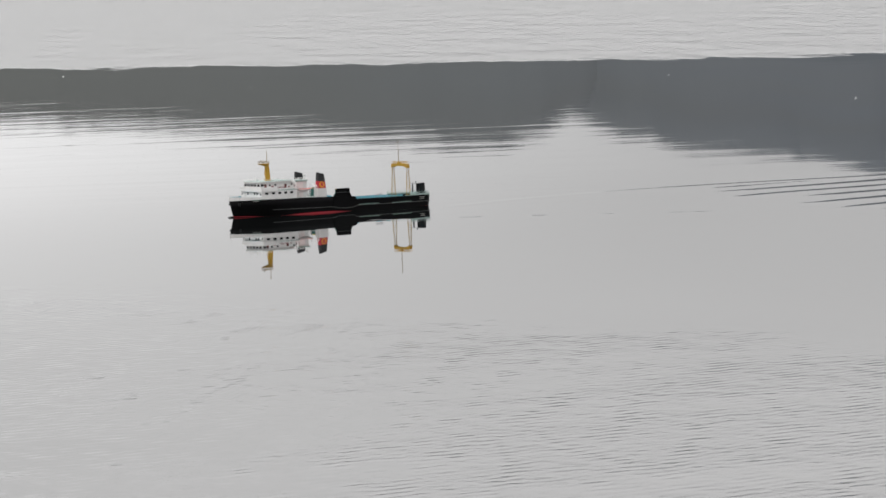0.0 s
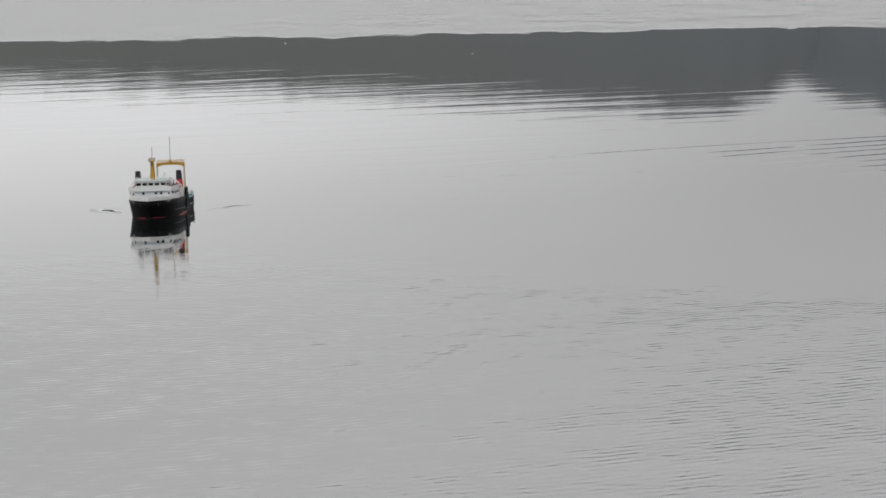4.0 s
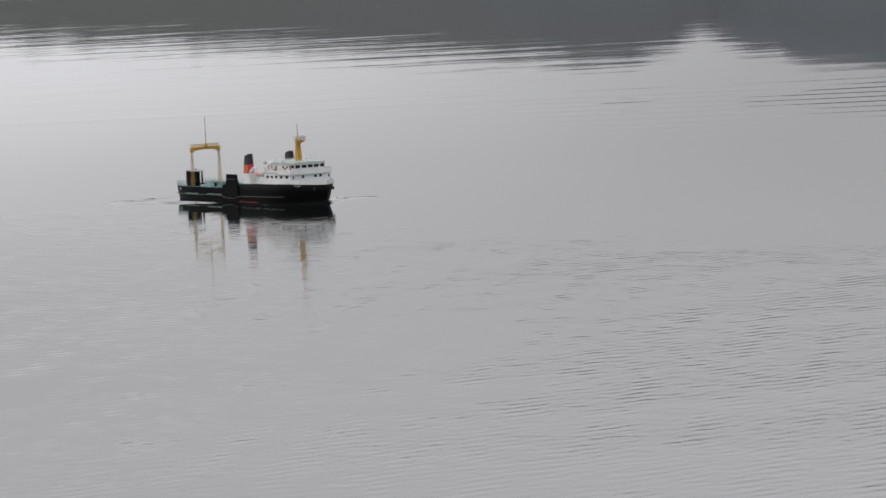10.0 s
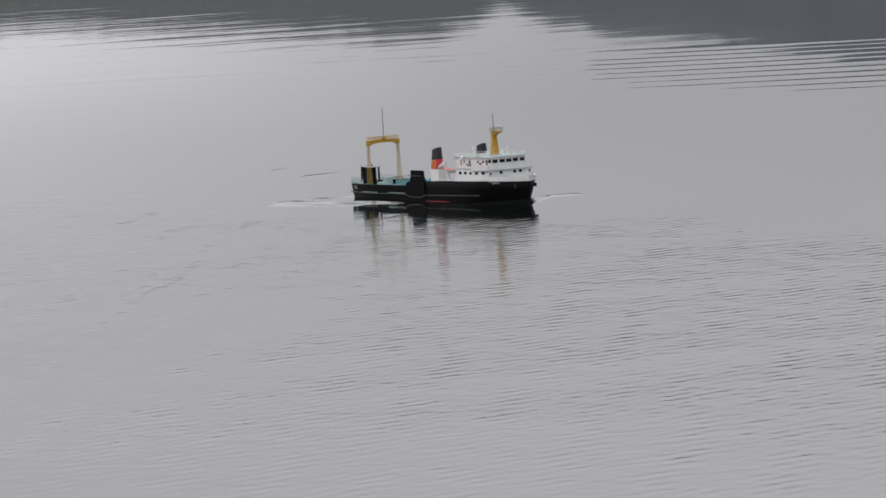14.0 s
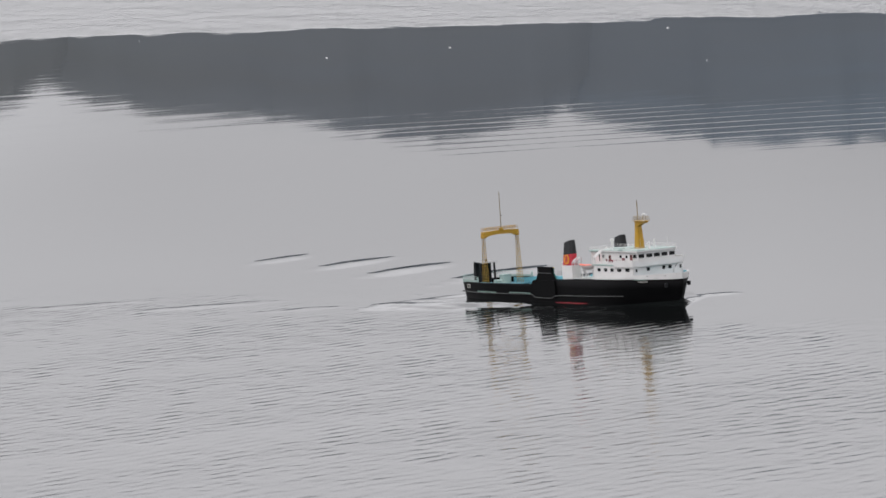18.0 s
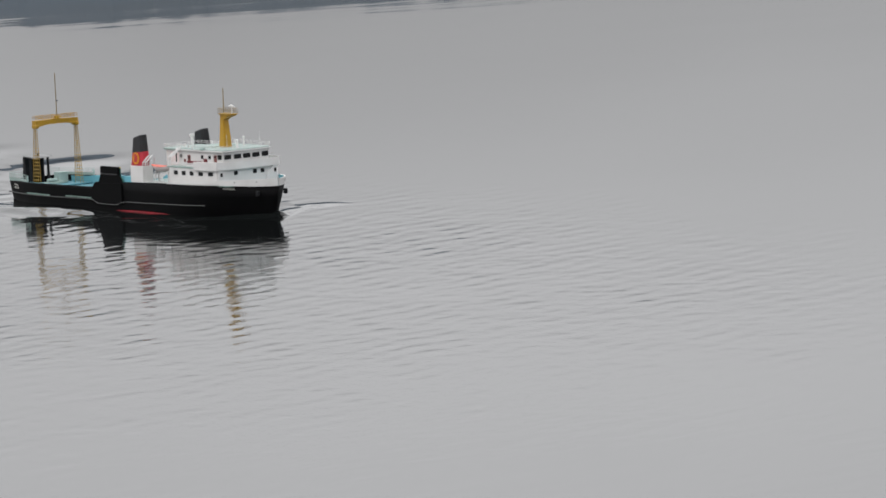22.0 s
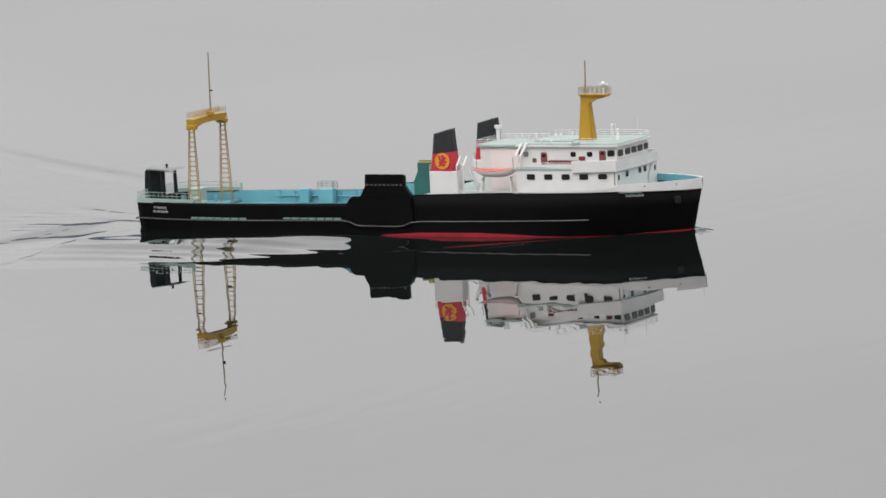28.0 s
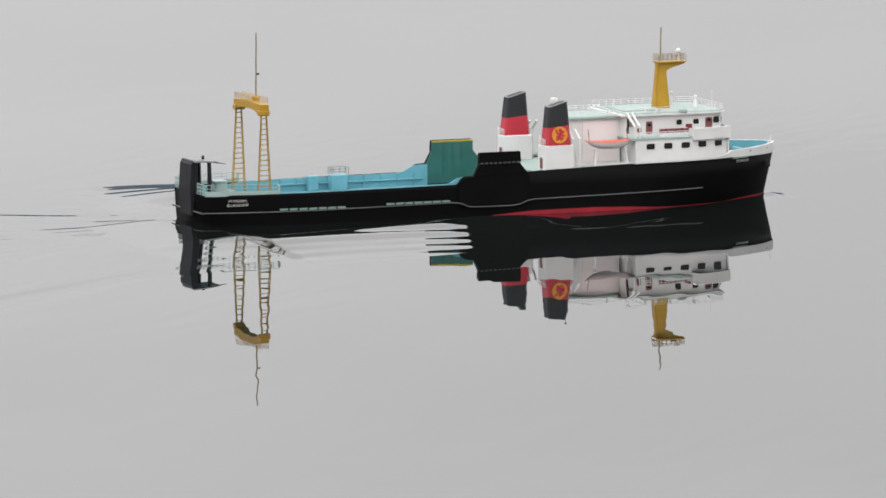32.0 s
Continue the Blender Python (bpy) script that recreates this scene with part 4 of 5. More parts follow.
# ---- hills round the lake, seen in the water ----
def hill(name, az0, az1, crest, shore, profile, mat, label, seed, rough=1.0):
    """A ridge over a span of bearings; profile gives its height in degrees along the span."""
    bm = B()
    cols = []
    n = int((az1 - az0) / 0.12)
    for i in range(n + 1):
        k = i / n
        az = radians(az0 + (az1 - az0) * k)
        e = profile(az0 + (az1 - az0) * k)
        e += rough * 0.05 * noise.noise((az * 260, seed, 0)) + rough * 0.045 * noise.noise((az * 900, seed, 3)) + rough * 0.03 * noise.noise((az * 2600, seed, 5))
        top = crest * math.tan(radians(max(0.05, e))) - EYE
        col = []
        for d, z in ((shore, -2.0), (shore + 6, 4.0), (shore + (crest - shore) * 0.35, top * 0.34), (shore + (crest - shore) * 0.7, top * 0.72), (crest, top), (crest * 1.12, top * 0.8), (crest * 1.5, -2.0)):
            z2 = z * (1 + 0.06 * noise.noise((az * 90, d * 0.01, seed))) if d < crest else z
            col.append(bm.verts.new((d * math.sin(az), d * math.cos(az), z2)))
        cols.append(col)
    for p, q in zip(cols, cols[1:]):
        for k in range(6):
            bm.faces.new((p[k], p[k + 1], q[k + 1], q[k]))
    return tagged(part(name, bm, mat, None, "", True), label, "hill", "hills round the lake", "structure")


def hazed_hill_cover():
    """Dark woods west, heather north; haze painted in as paler blue to the east."""
    m = material("hazed_hill_cover", (0.0190, 0.0250, 0.0308), 0.95, grain=0.35, scale=0.012)
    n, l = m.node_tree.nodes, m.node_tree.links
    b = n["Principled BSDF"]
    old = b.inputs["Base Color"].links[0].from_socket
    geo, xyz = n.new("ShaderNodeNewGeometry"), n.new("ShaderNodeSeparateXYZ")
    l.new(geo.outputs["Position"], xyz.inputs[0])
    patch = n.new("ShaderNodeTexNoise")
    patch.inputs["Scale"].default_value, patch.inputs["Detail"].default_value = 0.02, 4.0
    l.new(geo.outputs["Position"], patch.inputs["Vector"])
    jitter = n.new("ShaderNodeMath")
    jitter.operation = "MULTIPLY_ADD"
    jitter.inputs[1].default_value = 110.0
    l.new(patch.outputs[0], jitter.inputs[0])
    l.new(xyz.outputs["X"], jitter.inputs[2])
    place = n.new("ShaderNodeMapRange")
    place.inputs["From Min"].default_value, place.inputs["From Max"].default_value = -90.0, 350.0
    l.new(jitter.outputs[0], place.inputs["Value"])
    # ground tones; the pale blue towards the east is haze put into the colour
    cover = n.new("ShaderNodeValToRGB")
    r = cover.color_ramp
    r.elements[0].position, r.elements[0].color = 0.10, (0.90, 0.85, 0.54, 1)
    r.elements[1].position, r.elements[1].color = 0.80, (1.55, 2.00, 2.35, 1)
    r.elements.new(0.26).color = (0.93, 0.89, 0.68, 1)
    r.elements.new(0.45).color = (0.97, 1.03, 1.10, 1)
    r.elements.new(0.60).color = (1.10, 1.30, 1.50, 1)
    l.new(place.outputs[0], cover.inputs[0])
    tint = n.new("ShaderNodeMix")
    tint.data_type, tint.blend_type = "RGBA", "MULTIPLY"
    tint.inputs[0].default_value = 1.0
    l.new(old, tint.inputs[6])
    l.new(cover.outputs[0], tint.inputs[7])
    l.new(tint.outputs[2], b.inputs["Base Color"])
    return m


HILLSIDE = hazed_hill_cover()


def ridge(*knots):
    """A skyline through a few heights, in degrees, with rounded knees."""
    a, e = [k[0] for k in knots], [k[1] for k in knots]
    return lambda x: sum(float(np.interp(x + d, a, e)) for d in (-0.3, -0.15, 0.0, 0.15, 0.3)) / 5


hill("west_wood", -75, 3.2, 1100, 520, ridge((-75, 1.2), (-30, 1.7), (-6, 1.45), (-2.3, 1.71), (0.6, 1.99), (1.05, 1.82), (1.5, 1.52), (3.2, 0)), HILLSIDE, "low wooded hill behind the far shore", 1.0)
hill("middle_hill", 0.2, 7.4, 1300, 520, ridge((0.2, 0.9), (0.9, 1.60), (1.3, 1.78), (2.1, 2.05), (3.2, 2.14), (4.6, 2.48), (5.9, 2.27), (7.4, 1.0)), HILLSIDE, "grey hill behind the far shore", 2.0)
hill("long_moor", 4.2, 27, 1500, 540, ridge((4.2, 0.7), (5.7, 2.28), (7.2, 2.67), (8.2, 2.67), (10.5, 2.95), (11.3, 3.17), (15.3, 3.10), (22, 2.85), (27, 1.0)), HILLSIDE, "long moor behind the far shore, painted hazy blue grey", 3.0)
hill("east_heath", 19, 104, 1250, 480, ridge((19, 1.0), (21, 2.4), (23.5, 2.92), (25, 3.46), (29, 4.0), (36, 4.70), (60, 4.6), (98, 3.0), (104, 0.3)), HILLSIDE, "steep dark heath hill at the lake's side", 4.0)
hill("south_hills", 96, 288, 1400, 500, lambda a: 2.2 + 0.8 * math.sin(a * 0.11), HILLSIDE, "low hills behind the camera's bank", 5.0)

# the bank on which the camera stands
bm = B()
cols = []
for i in range(41):
    x = -40 + 2 * i
    cols.append([bm.verts.new((x, y, z + 0.02 * noise.noise((x, y, 0)))) for y, z in ((1.6, -0.15), (0.9, 0.02), (-0.3, 0.14), (-4, 0.35), (-20, 1.0), (-80, 3.0))])
for p, q in zip(cols, cols[1:]):
    for k in range(5):
        bm.faces.new((p[k], p[k + 1], q[k + 1], q[k]))
PEBBLES = material("grey_shingle", (0.20, 0.19, 0.17), 0.85, grain=0.4, scale=18, bump=0.01)
tagged(part("ground", bm, PEBBLES), "grey shingle bank of the lake", "ground", kind="structure")

# ---- wake of the ship ----
def height_sheet(name, gx, gy, zz, least):
    """A sheet of water over a grid, without the cells that lie below the lake's surface."""
    nx, ny = gx.shape
    ids = np.arange(nx * ny).reshape(nx, ny)
    faces = np.stack([ids[:-1, :-1].ravel(), ids[1:, :-1].ravel(), ids[1:, 1:].ravel(), ids[:-1, 1:].ravel()], 1)
    keep = (zz.ravel()[faces] > least).any(1)
    me = bpy.data.meshes.new(name)
    me.from_pydata(np.stack([gx.ravel(), gy.ravel(), zz.ravel()], 1).tolist(), [], faces[keep].tolist())
    me.polygons.foreach_set("use_smooth", [True] * len(me.polygons))
    me.materials.append(WATER)
    return new(name, me)


def crest_line(gx, gy, ax, ay, bx, by, wide):
    """Share along a line from a to b, and a rounded ridge across it."""
    lx, ly = bx - ax, by - ay
    t = ((gx - ax) * lx + (gy - ay) * ly) / (lx * lx + ly * ly)
    d = ((gx - ax) * ly - (gy - ay) * lx) / math.hypot(lx, ly)
    return t, np.exp(-(d / wide) ** 2)


xs, ys = np.arange(-5.4, 0.95, 0.0165), np.arange(-1.9, 1.91, 0.0165)
gx, gy = np.meshgrid(xs, ys, indexing="ij")
rng = np.random.RandomState(4)
bent = 0.035 * np.sin(gx * 2.3 + 1.0) + 0.022 * np.sin(gx * 5.1 + gy * 2.2) + 0.012 * np.sin(gy * 11 + gx * 3.0)
side = np.abs(gy + bent * np.clip((-0.7 - gx) / 1.5, 0, 1))
back = np.clip(-0.7 - gx, 0, None)
# short crests one behind another along both arms of the wake
mid = 0.74 + 0.12 * (-gx - 1.9)
lee = np.where(gy > 0, 1.0, 0.42)
phase = 2 * math.pi * (gx + 0.50 * (side - mid) + 0.97 + 0.4 * bent) / 0.75
ridge_form = ((1 + np.cos(phase)) / 2) ** 2.2
arm = np.exp(-((side - mid) / 0.25) ** 2) + 0.10 * np.clip(1.15 - side / np.clip(mid, 0.3, None), 0, 1)
wave = 0.0125 * lee * ridge_form * arm * np.clip(back / 0.5, 0, 1) * np.exp(-back / 3.4)
# thin crest inside each arm
for y0, grow, high in ((0.315, 0.165, 0.0011), (0.16, 0.10, 0.0009), (0.24, 0.14, 0.0009), (0.40, 0.20, 0.0009), (0.50, 0.26, 0.0008)):
    wave += high * np.where(gy > 0, 1.0, 0.55) * np.exp(-((side - y0 - grow * back) / 0.032) ** 2) * np.clip(back / 0.2, 0, 1) * np.exp(-back / 1.6)
# low cross waves between the arms, and churned water at the stern
across = np.cos(2 * math.pi * (gx + 0.12 * side ** 2 + bent) / 0.40)
wave += 0.0004 * (1 + across) * np.exp(-(side / (0.25 + 0.22 * back)) ** 2) * np.clip(back / 0.3, 0, 1) * np.exp(-back / 2.2)
churn = np.zeros_like(gx)
for i in range(60):
    fx, fy, ph = rng.uniform(5, 22), rng.uniform(14, 44), rng.uniform(0, 6.28)
    churn += np.sin(gx * fx + (1 if i % 2 else -1) * gy * fy + ph)
wave += 0.00030 * np.abs(churn) * np.exp(-(side / (0.13 + 0.16 * back)) ** 2) * np.clip((-0.66 - gx) / 0.05, 0, 1) * np.exp((gx + 0.7) / 0.6)
fade = np.clip((gx + 5.4) / 1.5, 0, 1) * np.clip((1.88 - np.abs(gy)) / 0.4, 0, 1)
wake = tagged(height_sheet("wake", gx, gy, wave * fade - 0.0002, -0.0001), "v-shaped wake waves behind the model ship", "wake", kind="stuff")

xs, ys = np.arange(-2.2, 0.95, 0.0125), np.arange(-1.35, 1.351, 0.0125)
gx, gy = np.meshgrid(xs, ys, indexing="ij")
# swell along the hull, high at the quarter and at the stem
half = np.array([max(0.0, beam_water(float(u))) if -0.7 <= u <= 0.675 else 0.0 for u in xs])[:, None]
off = np.clip(np.abs(gy) - half, 0, None)
along = np.interp(xs, (-1.15, -0.80, -0.58, -0.30, -0.08, 0.06, 0.20, 0.42, 0.54, 0.64, 0.69, 0.74), (0, 0.006, 0.0170, 0.0205, 0.0160, 0.0030, 0.0, 0.0, 0.002, 0.005, 0.004, 0.0))[:, None]
reach = np.interp(gx, (-1.15, -0.7, -0.4, -0.1, 0.1), (0.26, 0.34, 0.32, 0.24, 0.2))
wave = along * 0.20 * np.clip((0.05 + reach - off) / reach, 0, 1) ** 2
# a broad hump of water that leaves the hull amidships and trails past the quarter
trail = np.interp(xs, (-1.10, -0.95, -0.70, -0.25, -0.02, 0.10), (0, 0.10, 0.88, 1, 0.7, 0))[:, None] * np.where(gy > 0, np.clip((gx + 0.80) / 0.25, 0, 1), 1.0)
wobble = 0.012 * np.sin(gx * 7.0) + 0.006 * np.sin(gx * 19 + 1)
peak = np.interp(gx, (-2.0, -0.75, -0.4, 0.0, 0.1), (0.60, 0.35, 0.25, 0.11, 0.06)) + wobble
width = np.interp(gx, (-2.0, -0.75, -0.4, 0.0, 0.1), (0.50, 0.36, 0.34, 0.20, 0.15))
rise = np.exp(-(np.clip(peak - off, 0, None) / (0.55 * peak)) ** 2)
rise = 1 - (1 - rise) * np.clip((gx + 0.80) / 0.14, 0, 1)
fall = np.clip(1.0 - (np.sqrt((np.clip(off - peak, 0, None) / width) ** 2 + 0.01) - 0.1), 0, 1) ** 2
wave += trail * 0.0200 * rise * fall
streak = np.zeros_like(gx)
for i in range(24):
    streak += np.sin(gy * rng.uniform(42, 80) + gx * rng.uniform(-9, 9) + rng.uniform(0, 6.28))
wave += 0.00015 * streak * trail * np.exp(-((off - peak - 0.12) / 0.16) ** 2)
# the bow wave's crest runs out from the stem on both sides
for s in (1, -1):
    t, crest = crest_line(gx, gy, 0.69, 0.0, 0.27, s * 0.31, 0.022)
    wave += crest * 0.0036 * np.clip(t / 0.05 + 1, 0, 1) * np.clip(1.5 - t, 0, 1)
fade = np.clip((gx + 2.2) / 0.6, 0, 1) * np.clip((0.92 - gx) / 0.15, 0, 1) * np.clip((1.33 - np.abs(gy)) / 0.4, 0, 1)
hull_wave = tagged(height_sheet("hull_wave", gx, gy, wave * fade - 0.0002, -0.0001), "smooth swell of water along the ship's black hull", "wave", kind="stuff")

# steep crests that stand at the stem while she runs fast
xs, ys = np.arange(0.10, 0.86, 0.008), np.arange(-0.58, 0.581, 0.008)
gx, gy = np.meshgrid(xs, ys, indexing="ij")
wave = np.zeros_like(gx)
for s in (1, -1):
    t, crest = crest_line(gx, gy, 0.695, s * 0.004, 0.47, s * 0.25, 0.021)
    wave += crest * np.interp(t, (-0.10, 0.0, 0.20, 0.8, 1.1), (0, 0.010, 0.0105, 0.0030, 0.0))
    t, crest = crest_line(gx, gy, 0.495, s * 0.24, 0.492, s * 0.38, 0.060)
    wave += crest * np.interp(t, (-0.3, 0.2, 0.6, 1.1), (0, 0.0042, 0.0032, 0.0))
    t, crest = crest_line(gx, gy, 0.64, s * 0.05, 0.20, s * 0.36, 0.020)
    wave += crest * np.interp(t, (0.0, 0.15, 0.6, 1.0), (0, 0.0030, 0.0022, 0.0))
bow_wave = tagged(height_sheet("bow_wave", gx, gy, wave - 0.0004, -0.0003), "small steep bow wave at the ship's stem", "bow wave", kind="stuff")

# the v that opens behind the stern as she slows down
xs, ys = np.arange(-2.6, -0.55, 0.0165), np.arange(-1.75, 1.751, 0.0165)
gx, gy = np.meshgrid(xs, ys, indexing="ij")
wave = np.zeros_like(gx)
back = np.clip(-0.66 - gx, 0, None)
for s in (1, -1):
    line = np.interp(gx, (-2.5, -1.85, -1.44, -1.15, -0.85, -0.55), (1.98, 1.38, 1.03, 0.83, 0.70, 0.58)) + 0.01 * np.sin(gx * 8)
    wave += 0.0031 * np.exp(-((s * gy - line) / 0.062) ** 2) * np.clip((-0.80 - gx) / 0.6, 0, 1) * np.clip((gx + 2.5) / 1.0, 0, 1)
    for y0, grow, high, wide in ((0.05, 0.66, 0.0018, 0.030), (0.03, 0.36, 0.0014, 0.026), (0.10, 0.50, 0.0011, 0.022), (0.14, 0.26, 0.0011, 0.024), (0.22, 0.80, 0.0010, 0.035)):
        uneven = np.clip(0.55 + 0.45 * np.sin(gx * 6.3 + y0 * 50) + 0.35 * np.sin(gx * 14.0 + s * 2 + grow * 30), 0.0, 1.2)
        wave += high * uneven * np.exp(-((s * gy - y0 - grow * back + 0.02 * np.sin(gx * 7 + y0 * 40)) / wide) ** 2) * np.clip(back / 0.06, 0, 1) * np.exp(-back / 0.8)
ruffle = np.zeros_like(gx)
for i in range(40):
    ruffle += np.sin(gx * rng.uniform(-16, 16) + gy * rng.uniform(30, 75) + rng.uniform(0, 6.28))
wave += 0.00042 * np.abs(ruffle) * np.exp(-(gy / (0.10 + 0.30 * back)) ** 2) * np.clip(back / 0.05, 0, 1) * np.exp(-back / 0.9)
fade = np.clip((1.72 - np.abs(gy)) / 0.3, 0, 1) * np.clip((gx + 2.58) / 0.5, 0, 1)
stern_wave = tagged(height_sheet("stern_wave", gx, gy, wave * fade - 0.0003, -0.0002), "ruffled v of low waves behind the ship's stern", "waves", kind="stuff")

# an older train of low waves that spreads over the lake
xs, ys = np.arange(-7, 7.01, 0.10), np.arange(-9.0, 1.2, 0.045)
gx, gy = np.meshgrid(xs, ys, indexing="ij")
bend = gy + 0.012 * gx ** 2 + 0.05 * np.sin(gx * 1.7)
patch = np.clip((gx + 0.9 + 0.30 * np.clip(gy + 2.5, -9, 0)) / 0.9, 0, 1)
wave = np.cos(2 * math.pi * bend / 0.72) * np.clip((bend + 8.4) / 2.0, 0, 1) * np.clip(-bend / 1.0, 0, 1) * patch * 0.00050
wave += 0.0004 * np.exp(-(bend / 0.24) ** 2)
fade = np.clip((7 - np.abs(gx)) / 3.5, 0, 1) * np.clip((gy + 9.0) / 1.5, 0, 1) * np.clip((1.2 - gy) / 0.6, 0, 1)
zz = wave * fade + 0.0008 * np.clip(fade * 2.5, 0, 1) - 0.0002
nx, ny = gx.shape
verts = np.stack([gx.ravel(), gy.ravel(), zz.ravel()], 1)
ids = np.arange(nx * ny).reshape(nx, ny)
faces = np.stack([ids[:-1, :-1].ravel(), ids[1:, :-1].ravel(), ids[1:, 1:].ravel(), ids[:-1, 1:].ravel()], 1)
me = bpy.data.meshes.new("wave_train")
me.from_pydata(verts.tolist(), [], faces.tolist())
me.polygons.foreach_set("use_smooth", [True] * len(me.polygons))
me.materials.append(WATER)
wave_train = tagged(new("wave_train", me), "low spreading waves left by the ship's earlier course", "waves", kind="stuff")

# steeper crests that she left behind in her first turn
xs, ys = np.arange(-4.2, 4.01, 0.05), np.arange(-5.2, 0.9, 0.03)
gx, gy = np.meshgrid(xs, ys, indexing="ij")
bend = gy + 0.02 * gx ** 2 + 0.03 * np.sin(gx * 2.1 + gy)
ends = -0.35 + 0.6 * np.clip(gy, -6, 0) + 0.25 * np.sin(gy * 7.0)
wave = 0.00062 * (1 + np.cos(2 * math.pi * bend / 0.54)) * np.clip((gx - ends) / 0.7, 0, 1) * np.clip((0.25 - bend) / 0.5, 0, 1)
# the foremost crest runs on towards her, and her track shows as a broken line
front = 0.48 - 0.12 * (gx + 0.4) ** 2
wave += 0.0008 * np.exp(-((gy - front) / 0.11) ** 2) * np.clip((gx + 2.2) / 0.8, 0, 1)
t, crest = crest_line(gx, gy, -3.3, 0.0, -2.0, -2.3, 0.05)
wave += 0.0010 * crest * np.clip(0.4 + 0.6 * np.sin(t * 37) + 0.4 * np.sin(t * 83), 0, 1) * np.interp(t, (0, 0.15, 0.9, 1), (0, 1, 1, 0))
fade = np.clip((4 - gx) / 2.0, 0, 1) * np.clip((gy + 5.1) / 1.2, 0, 1)
turn_wave = tagged(height_sheet("turn_wave", gx, gy, wave * fade - 0.0002, -0.0001), "steep little crests left by the ship's turn", "waves", kind="stuff")

# feathers afloat
def feather(x, y, turn):
    bm = B()
    rings = []
    for i in range(9):
        k = i / 8
        w = 0.022 * math.sin(math.pi * min(1, k * 0.9 + 0.08)) ** 0.7
        rings.append([(0.12 * (k - 0.5), w * c, 0.006 + 0.03 * (k - 0.5) ** 2 + 0.012 * (1 - c * c)) for c in (-1, -0.5, 0, 0.5, 1)])
    loft(bm, rings, False)
    o = part("feather", bm, FEATHER, None)
    o.matrix_world = pose(x, y, 0, 0, 0, turn)
    o.scale = (0.17, 0.17, 0.3)
    return tagged(o, "small white feather afloat on the lake", "feather", "feathers on the lake")


for x, y, turn in ((3.79, 58.5, 20), (2.51, 69.8, 80), (4.96, 59.0, 140), (7.12, 60.2, 10), (6.24, 50.3, 60), (-4.64, 80.2, 30), (-2.05, 70.9, 110)):
    feather(x, y, turn)


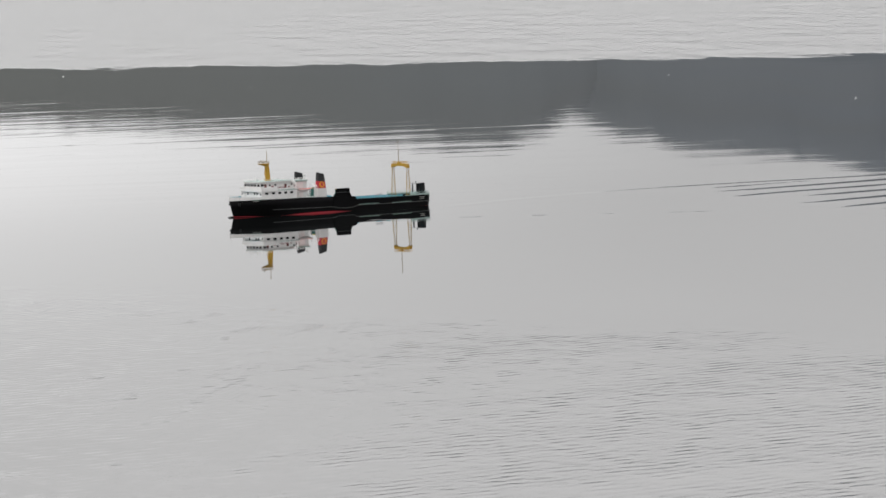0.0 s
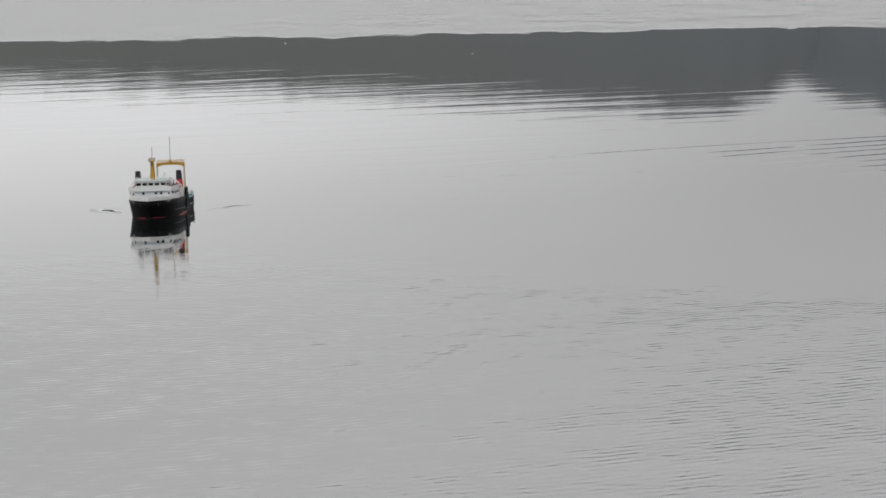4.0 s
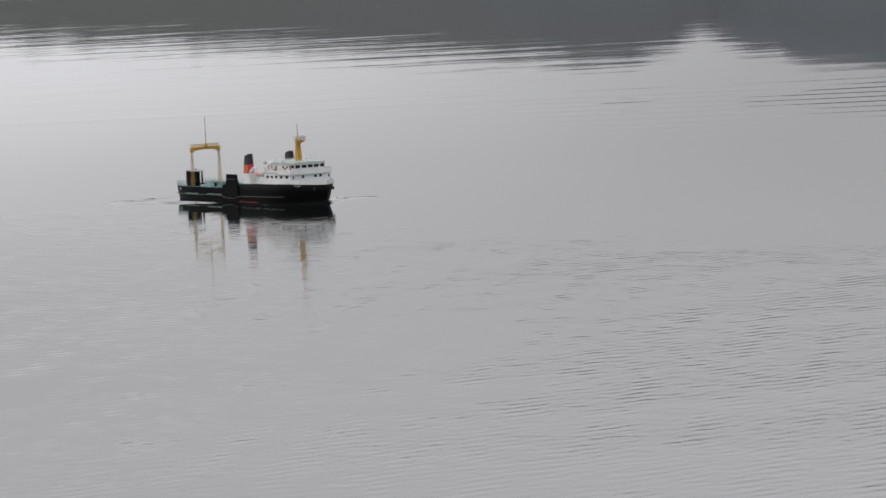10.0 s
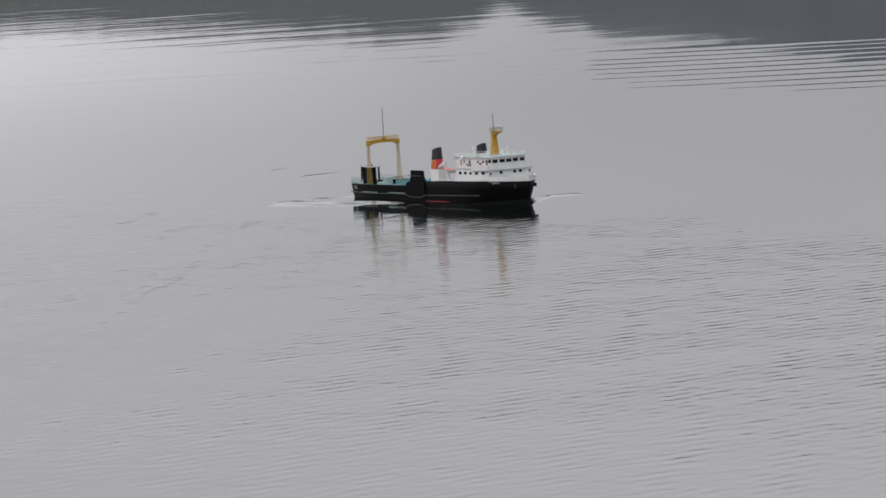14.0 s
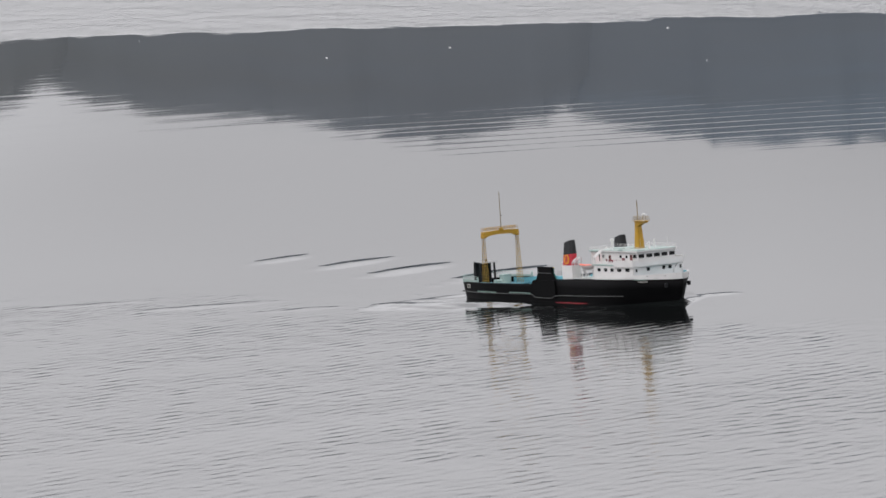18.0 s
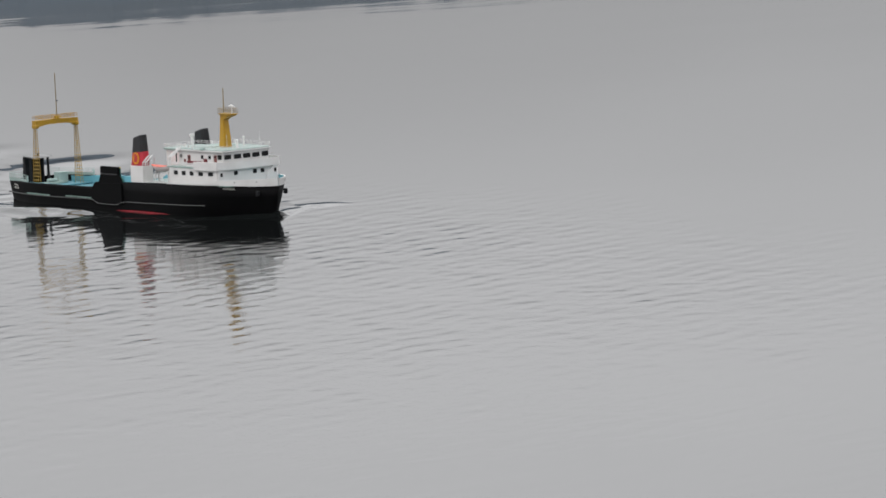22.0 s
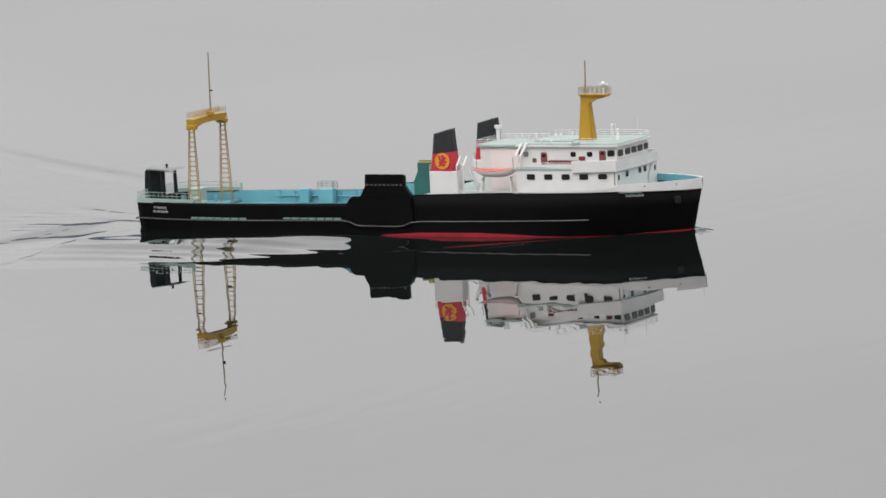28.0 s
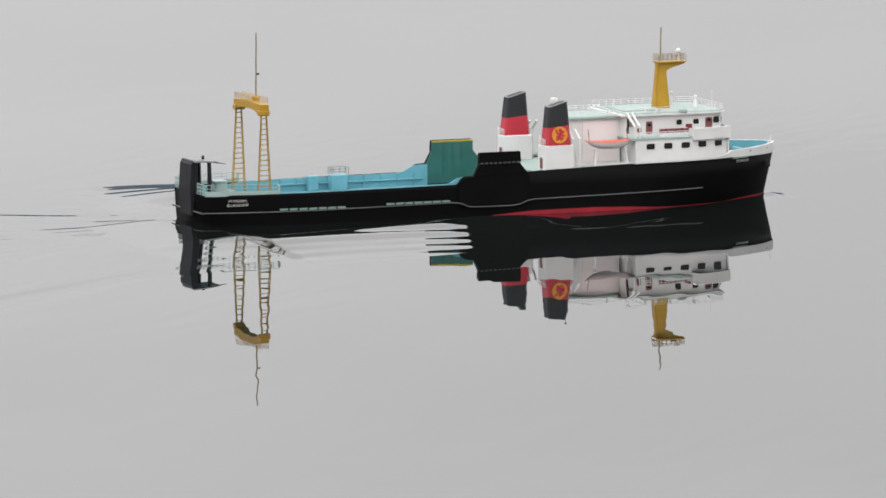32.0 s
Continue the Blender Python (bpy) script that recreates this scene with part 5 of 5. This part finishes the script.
def motions():
    # seconds, east, north, heading, heel of the ship; she sits deeper at speed, the stem lowest
    def afloat(t, x, y, turn, heel):
        k = 1 + float(np.interp(t, (0, 3.5, 5.5, 8, 12, 16, 20, 22, 24, 26.5), (0, 0, 0.0052, 0.0064, 0.0050, 0.0040, 0.0042, 0.0035, 0.0014, 0)))
        deep = float(np.interp(t, (0, 3.5, 5.5, 14, 18, 22, 26), (0, 0, -0.007, -0.007, -0.007, -0.005, 0)))
        return pose(x * k, y * k, deep, heel, float(np.interp(t, (3.5, 6, 20, 26), (0, 0.15, 0.15, 0))), turn - float(np.interp(t, (6, 10, 13.5, 16), (0, 0.8, 0.8, 0))))

    course = [(t, afloat(t, x, y, turn, heel)) for t, x, y, turn, heel in [
        (0, -0.695, 38.882, 215.47, -0.51), (0.5, -1.067, 38.568, 222.18, -0.46), (1, -1.428, 38.245, 228.59, -0.47), (1.5, -1.759, 37.912, 235.2, -0.46),
        (2, -2.057, 37.57, 241.95, -0.55), (2.5, -2.316, 37.22, 248.55, -0.54), (3, -2.53, 36.868, 254.54, -0.49), (3.5, -2.708, 36.515, 261.27, -0.39),
        (5.5, -2.91, 35.149, 289.85, 0.07), (6, -2.887, 34.801, 295.82, 0.15), (6.5, -2.815, 34.451, 298.77, 0.11), (7, -2.703, 34.096, 299.93, 0.1),
        (7.5, -2.562, 33.735, 300.84, 0.1), (8, -2.396, 33.367, 301.26, 0.09), (8.5, -2.209, 32.989, 301.52, 0.1), (9, -2.005, 32.601, 301.62, 0.11),
        (9.5, -1.784, 32.203, 301.56, 0.11), (10, -1.547, 31.794, 301.85, 0.17), (10.5, -1.314, 31.374, 301.77, 0.12), (11, -1.093, 30.949, 301.61, 0.09),
        (11.5, -0.88, 30.521, 301.06, 0.1), (12, -0.668, 30.092, 300.76, 0.1), (12.5, -0.438, 29.665, 300.61, 0.1), (13, -0.199, 29.237, 300.62, 0.07),
        (13.5, 0.044, 28.809, 300.48, 0.05), (15.5, 1.127, 26.992, 300.54, -0), (16, 1.405, 26.487, 300.03, 0.02), (16.5, 1.686, 25.968, 299.39, 0.05),
        (17, 1.938, 25.431, 298.74, 0.08), (17.5, 2.191, 24.863, 297.94, 0.05), (18, 2.475, 24.275, 296.94, -0.01), (18.5, 2.749, 23.683, 296.14, 0.06),
        (19, 3.007, 23.095, 295.2, 0.11), (19.5, 3.238, 22.517, 294.34, 0.05), (20, 3.494, 21.933, 293.32, 0.1), (20.5, 3.723, 21.347, 292.5, 0.05),
        (21, 3.931, 20.757, 291.94, 0.07), (21.5, 4.122, 20.165, 291.24, 0.11), (22, 4.301, 19.57, 290.42, 0.2), (22.5, 4.473, 18.978, 289.88, 0.19),
        (23, 4.642, 18.388, 289.36, 0.18), (23.5, 4.811, 17.803, 289.61, 0.2), (24, 4.984, 17.222, 291.3, 0.17), (24.5, 5.162, 16.647, 293.11, 0.16),
        (26.5, 5.996, 14.563, 299.14, 0.01), (27, 6.296, 14.062, 301.38, 0.04), (27.5, 6.533, 13.573, 304.17, 0.07), (28, 6.713, 13.113, 306.41, 0.01),
        (28.5, 6.849, 12.707, 309.11, -0.05), (29, 6.973, 12.389, 312.61, -0.01), (29.5, 7.106, 12.169, 316.5, -0.04), (30, 7.26, 12.045, 321.11, -0.05),
        (30.5, 7.423, 11.969, 327.67, 0.05), (31, 7.568, 11.888, 336.03, -0.01), (31.5, 7.717, 11.825, 342.54, 0.02), (32, 7.876, 11.781, 349.13, -0.04),
]]
    walk(ship, course)
    def ride(sheet, times, heights):
        walk(sheet, [(t, pose(m.translation.x, m.translation.y, float(np.interp(t, times, heights)), 0, 0, math.degrees(m.to_euler().z))) for t, m in course])

    # the ruffled water out on the lake drifts before the wind
    walk(water, [(t, pose(x, y, 0)) for t, x, y in [(0, 0.44, 0.14), (32, -6.56, -2.1)]])
    # the waves grow and sink with her speed
    ride(wake, (0, 3.5, 8, 13, 16, 18, 21, 24, 28, 32), (-0.0110, -0.0105, -0.0075, -0.0062, -0.0028, -0.0014, 0.0, 0.0, -0.0085, -0.0105))
    ride(hull_wave, (0, 3.5, 8, 13, 16, 18, 22, 26, 32), (-0.0190, -0.0160, -0.0110, -0.0090, -0.0080, -0.0065, -0.0035, 0.0, 0.0))
    ride(bow_wave, (0, 3.5, 6, 9, 16, 24, 26.5, 28, 32), (-0.007, -0.007, -0.004, 0, 0, 0, -0.004, -0.009, -0.013))
    ride(stern_wave, (0, 22, 26.5, 28, 32), (-0.006, -0.006, -0.0015, 0, 0))
    walk(wave_train, [(t, pose(x, y, z, 0, 0, turn)) for t, x, y, z, turn in [
        (0, 0.0, 39.5, -0.0030, 8), (3.5, 0.0, 39.5, -0.0030, 8), (6, 0.0, 40.3, -0.0004, 4), (8, 0.0, 41.8, -0.0005, -3), (10, 0.4, 43.0, -0.0005, -3), (12, 0.9, 43.6, -0.0005, -11),
        (13, 1.4, 43.6, -0.0005, -14), (15.5, 2.9, 45.2, -0.0006, -13), (17, 3.4, 44.6, -0.0008, -13), (18, 3.6, 43.8, -0.0009, -13), (19, 4.0, 43.4, -0.0013, -15), (20, 4.5, 43.4, -0.0024, -16), (32, 9, 46, -0.0030, -24)]])

    walk(turn_wave, [(t, pose(x, y, z, 0, 0, turn)) for t, x, y, z, turn in [(0, 1.5, 40.0, 0, 45), (2, 0.85, 40.9, 0, 44), (3.5, 0.35, 41.6, 0, 43), (5.5, -0.4, 43.1, -0.0016, 42), (32, -0.4, 43.1, -0.0030, 42)]])


motions()
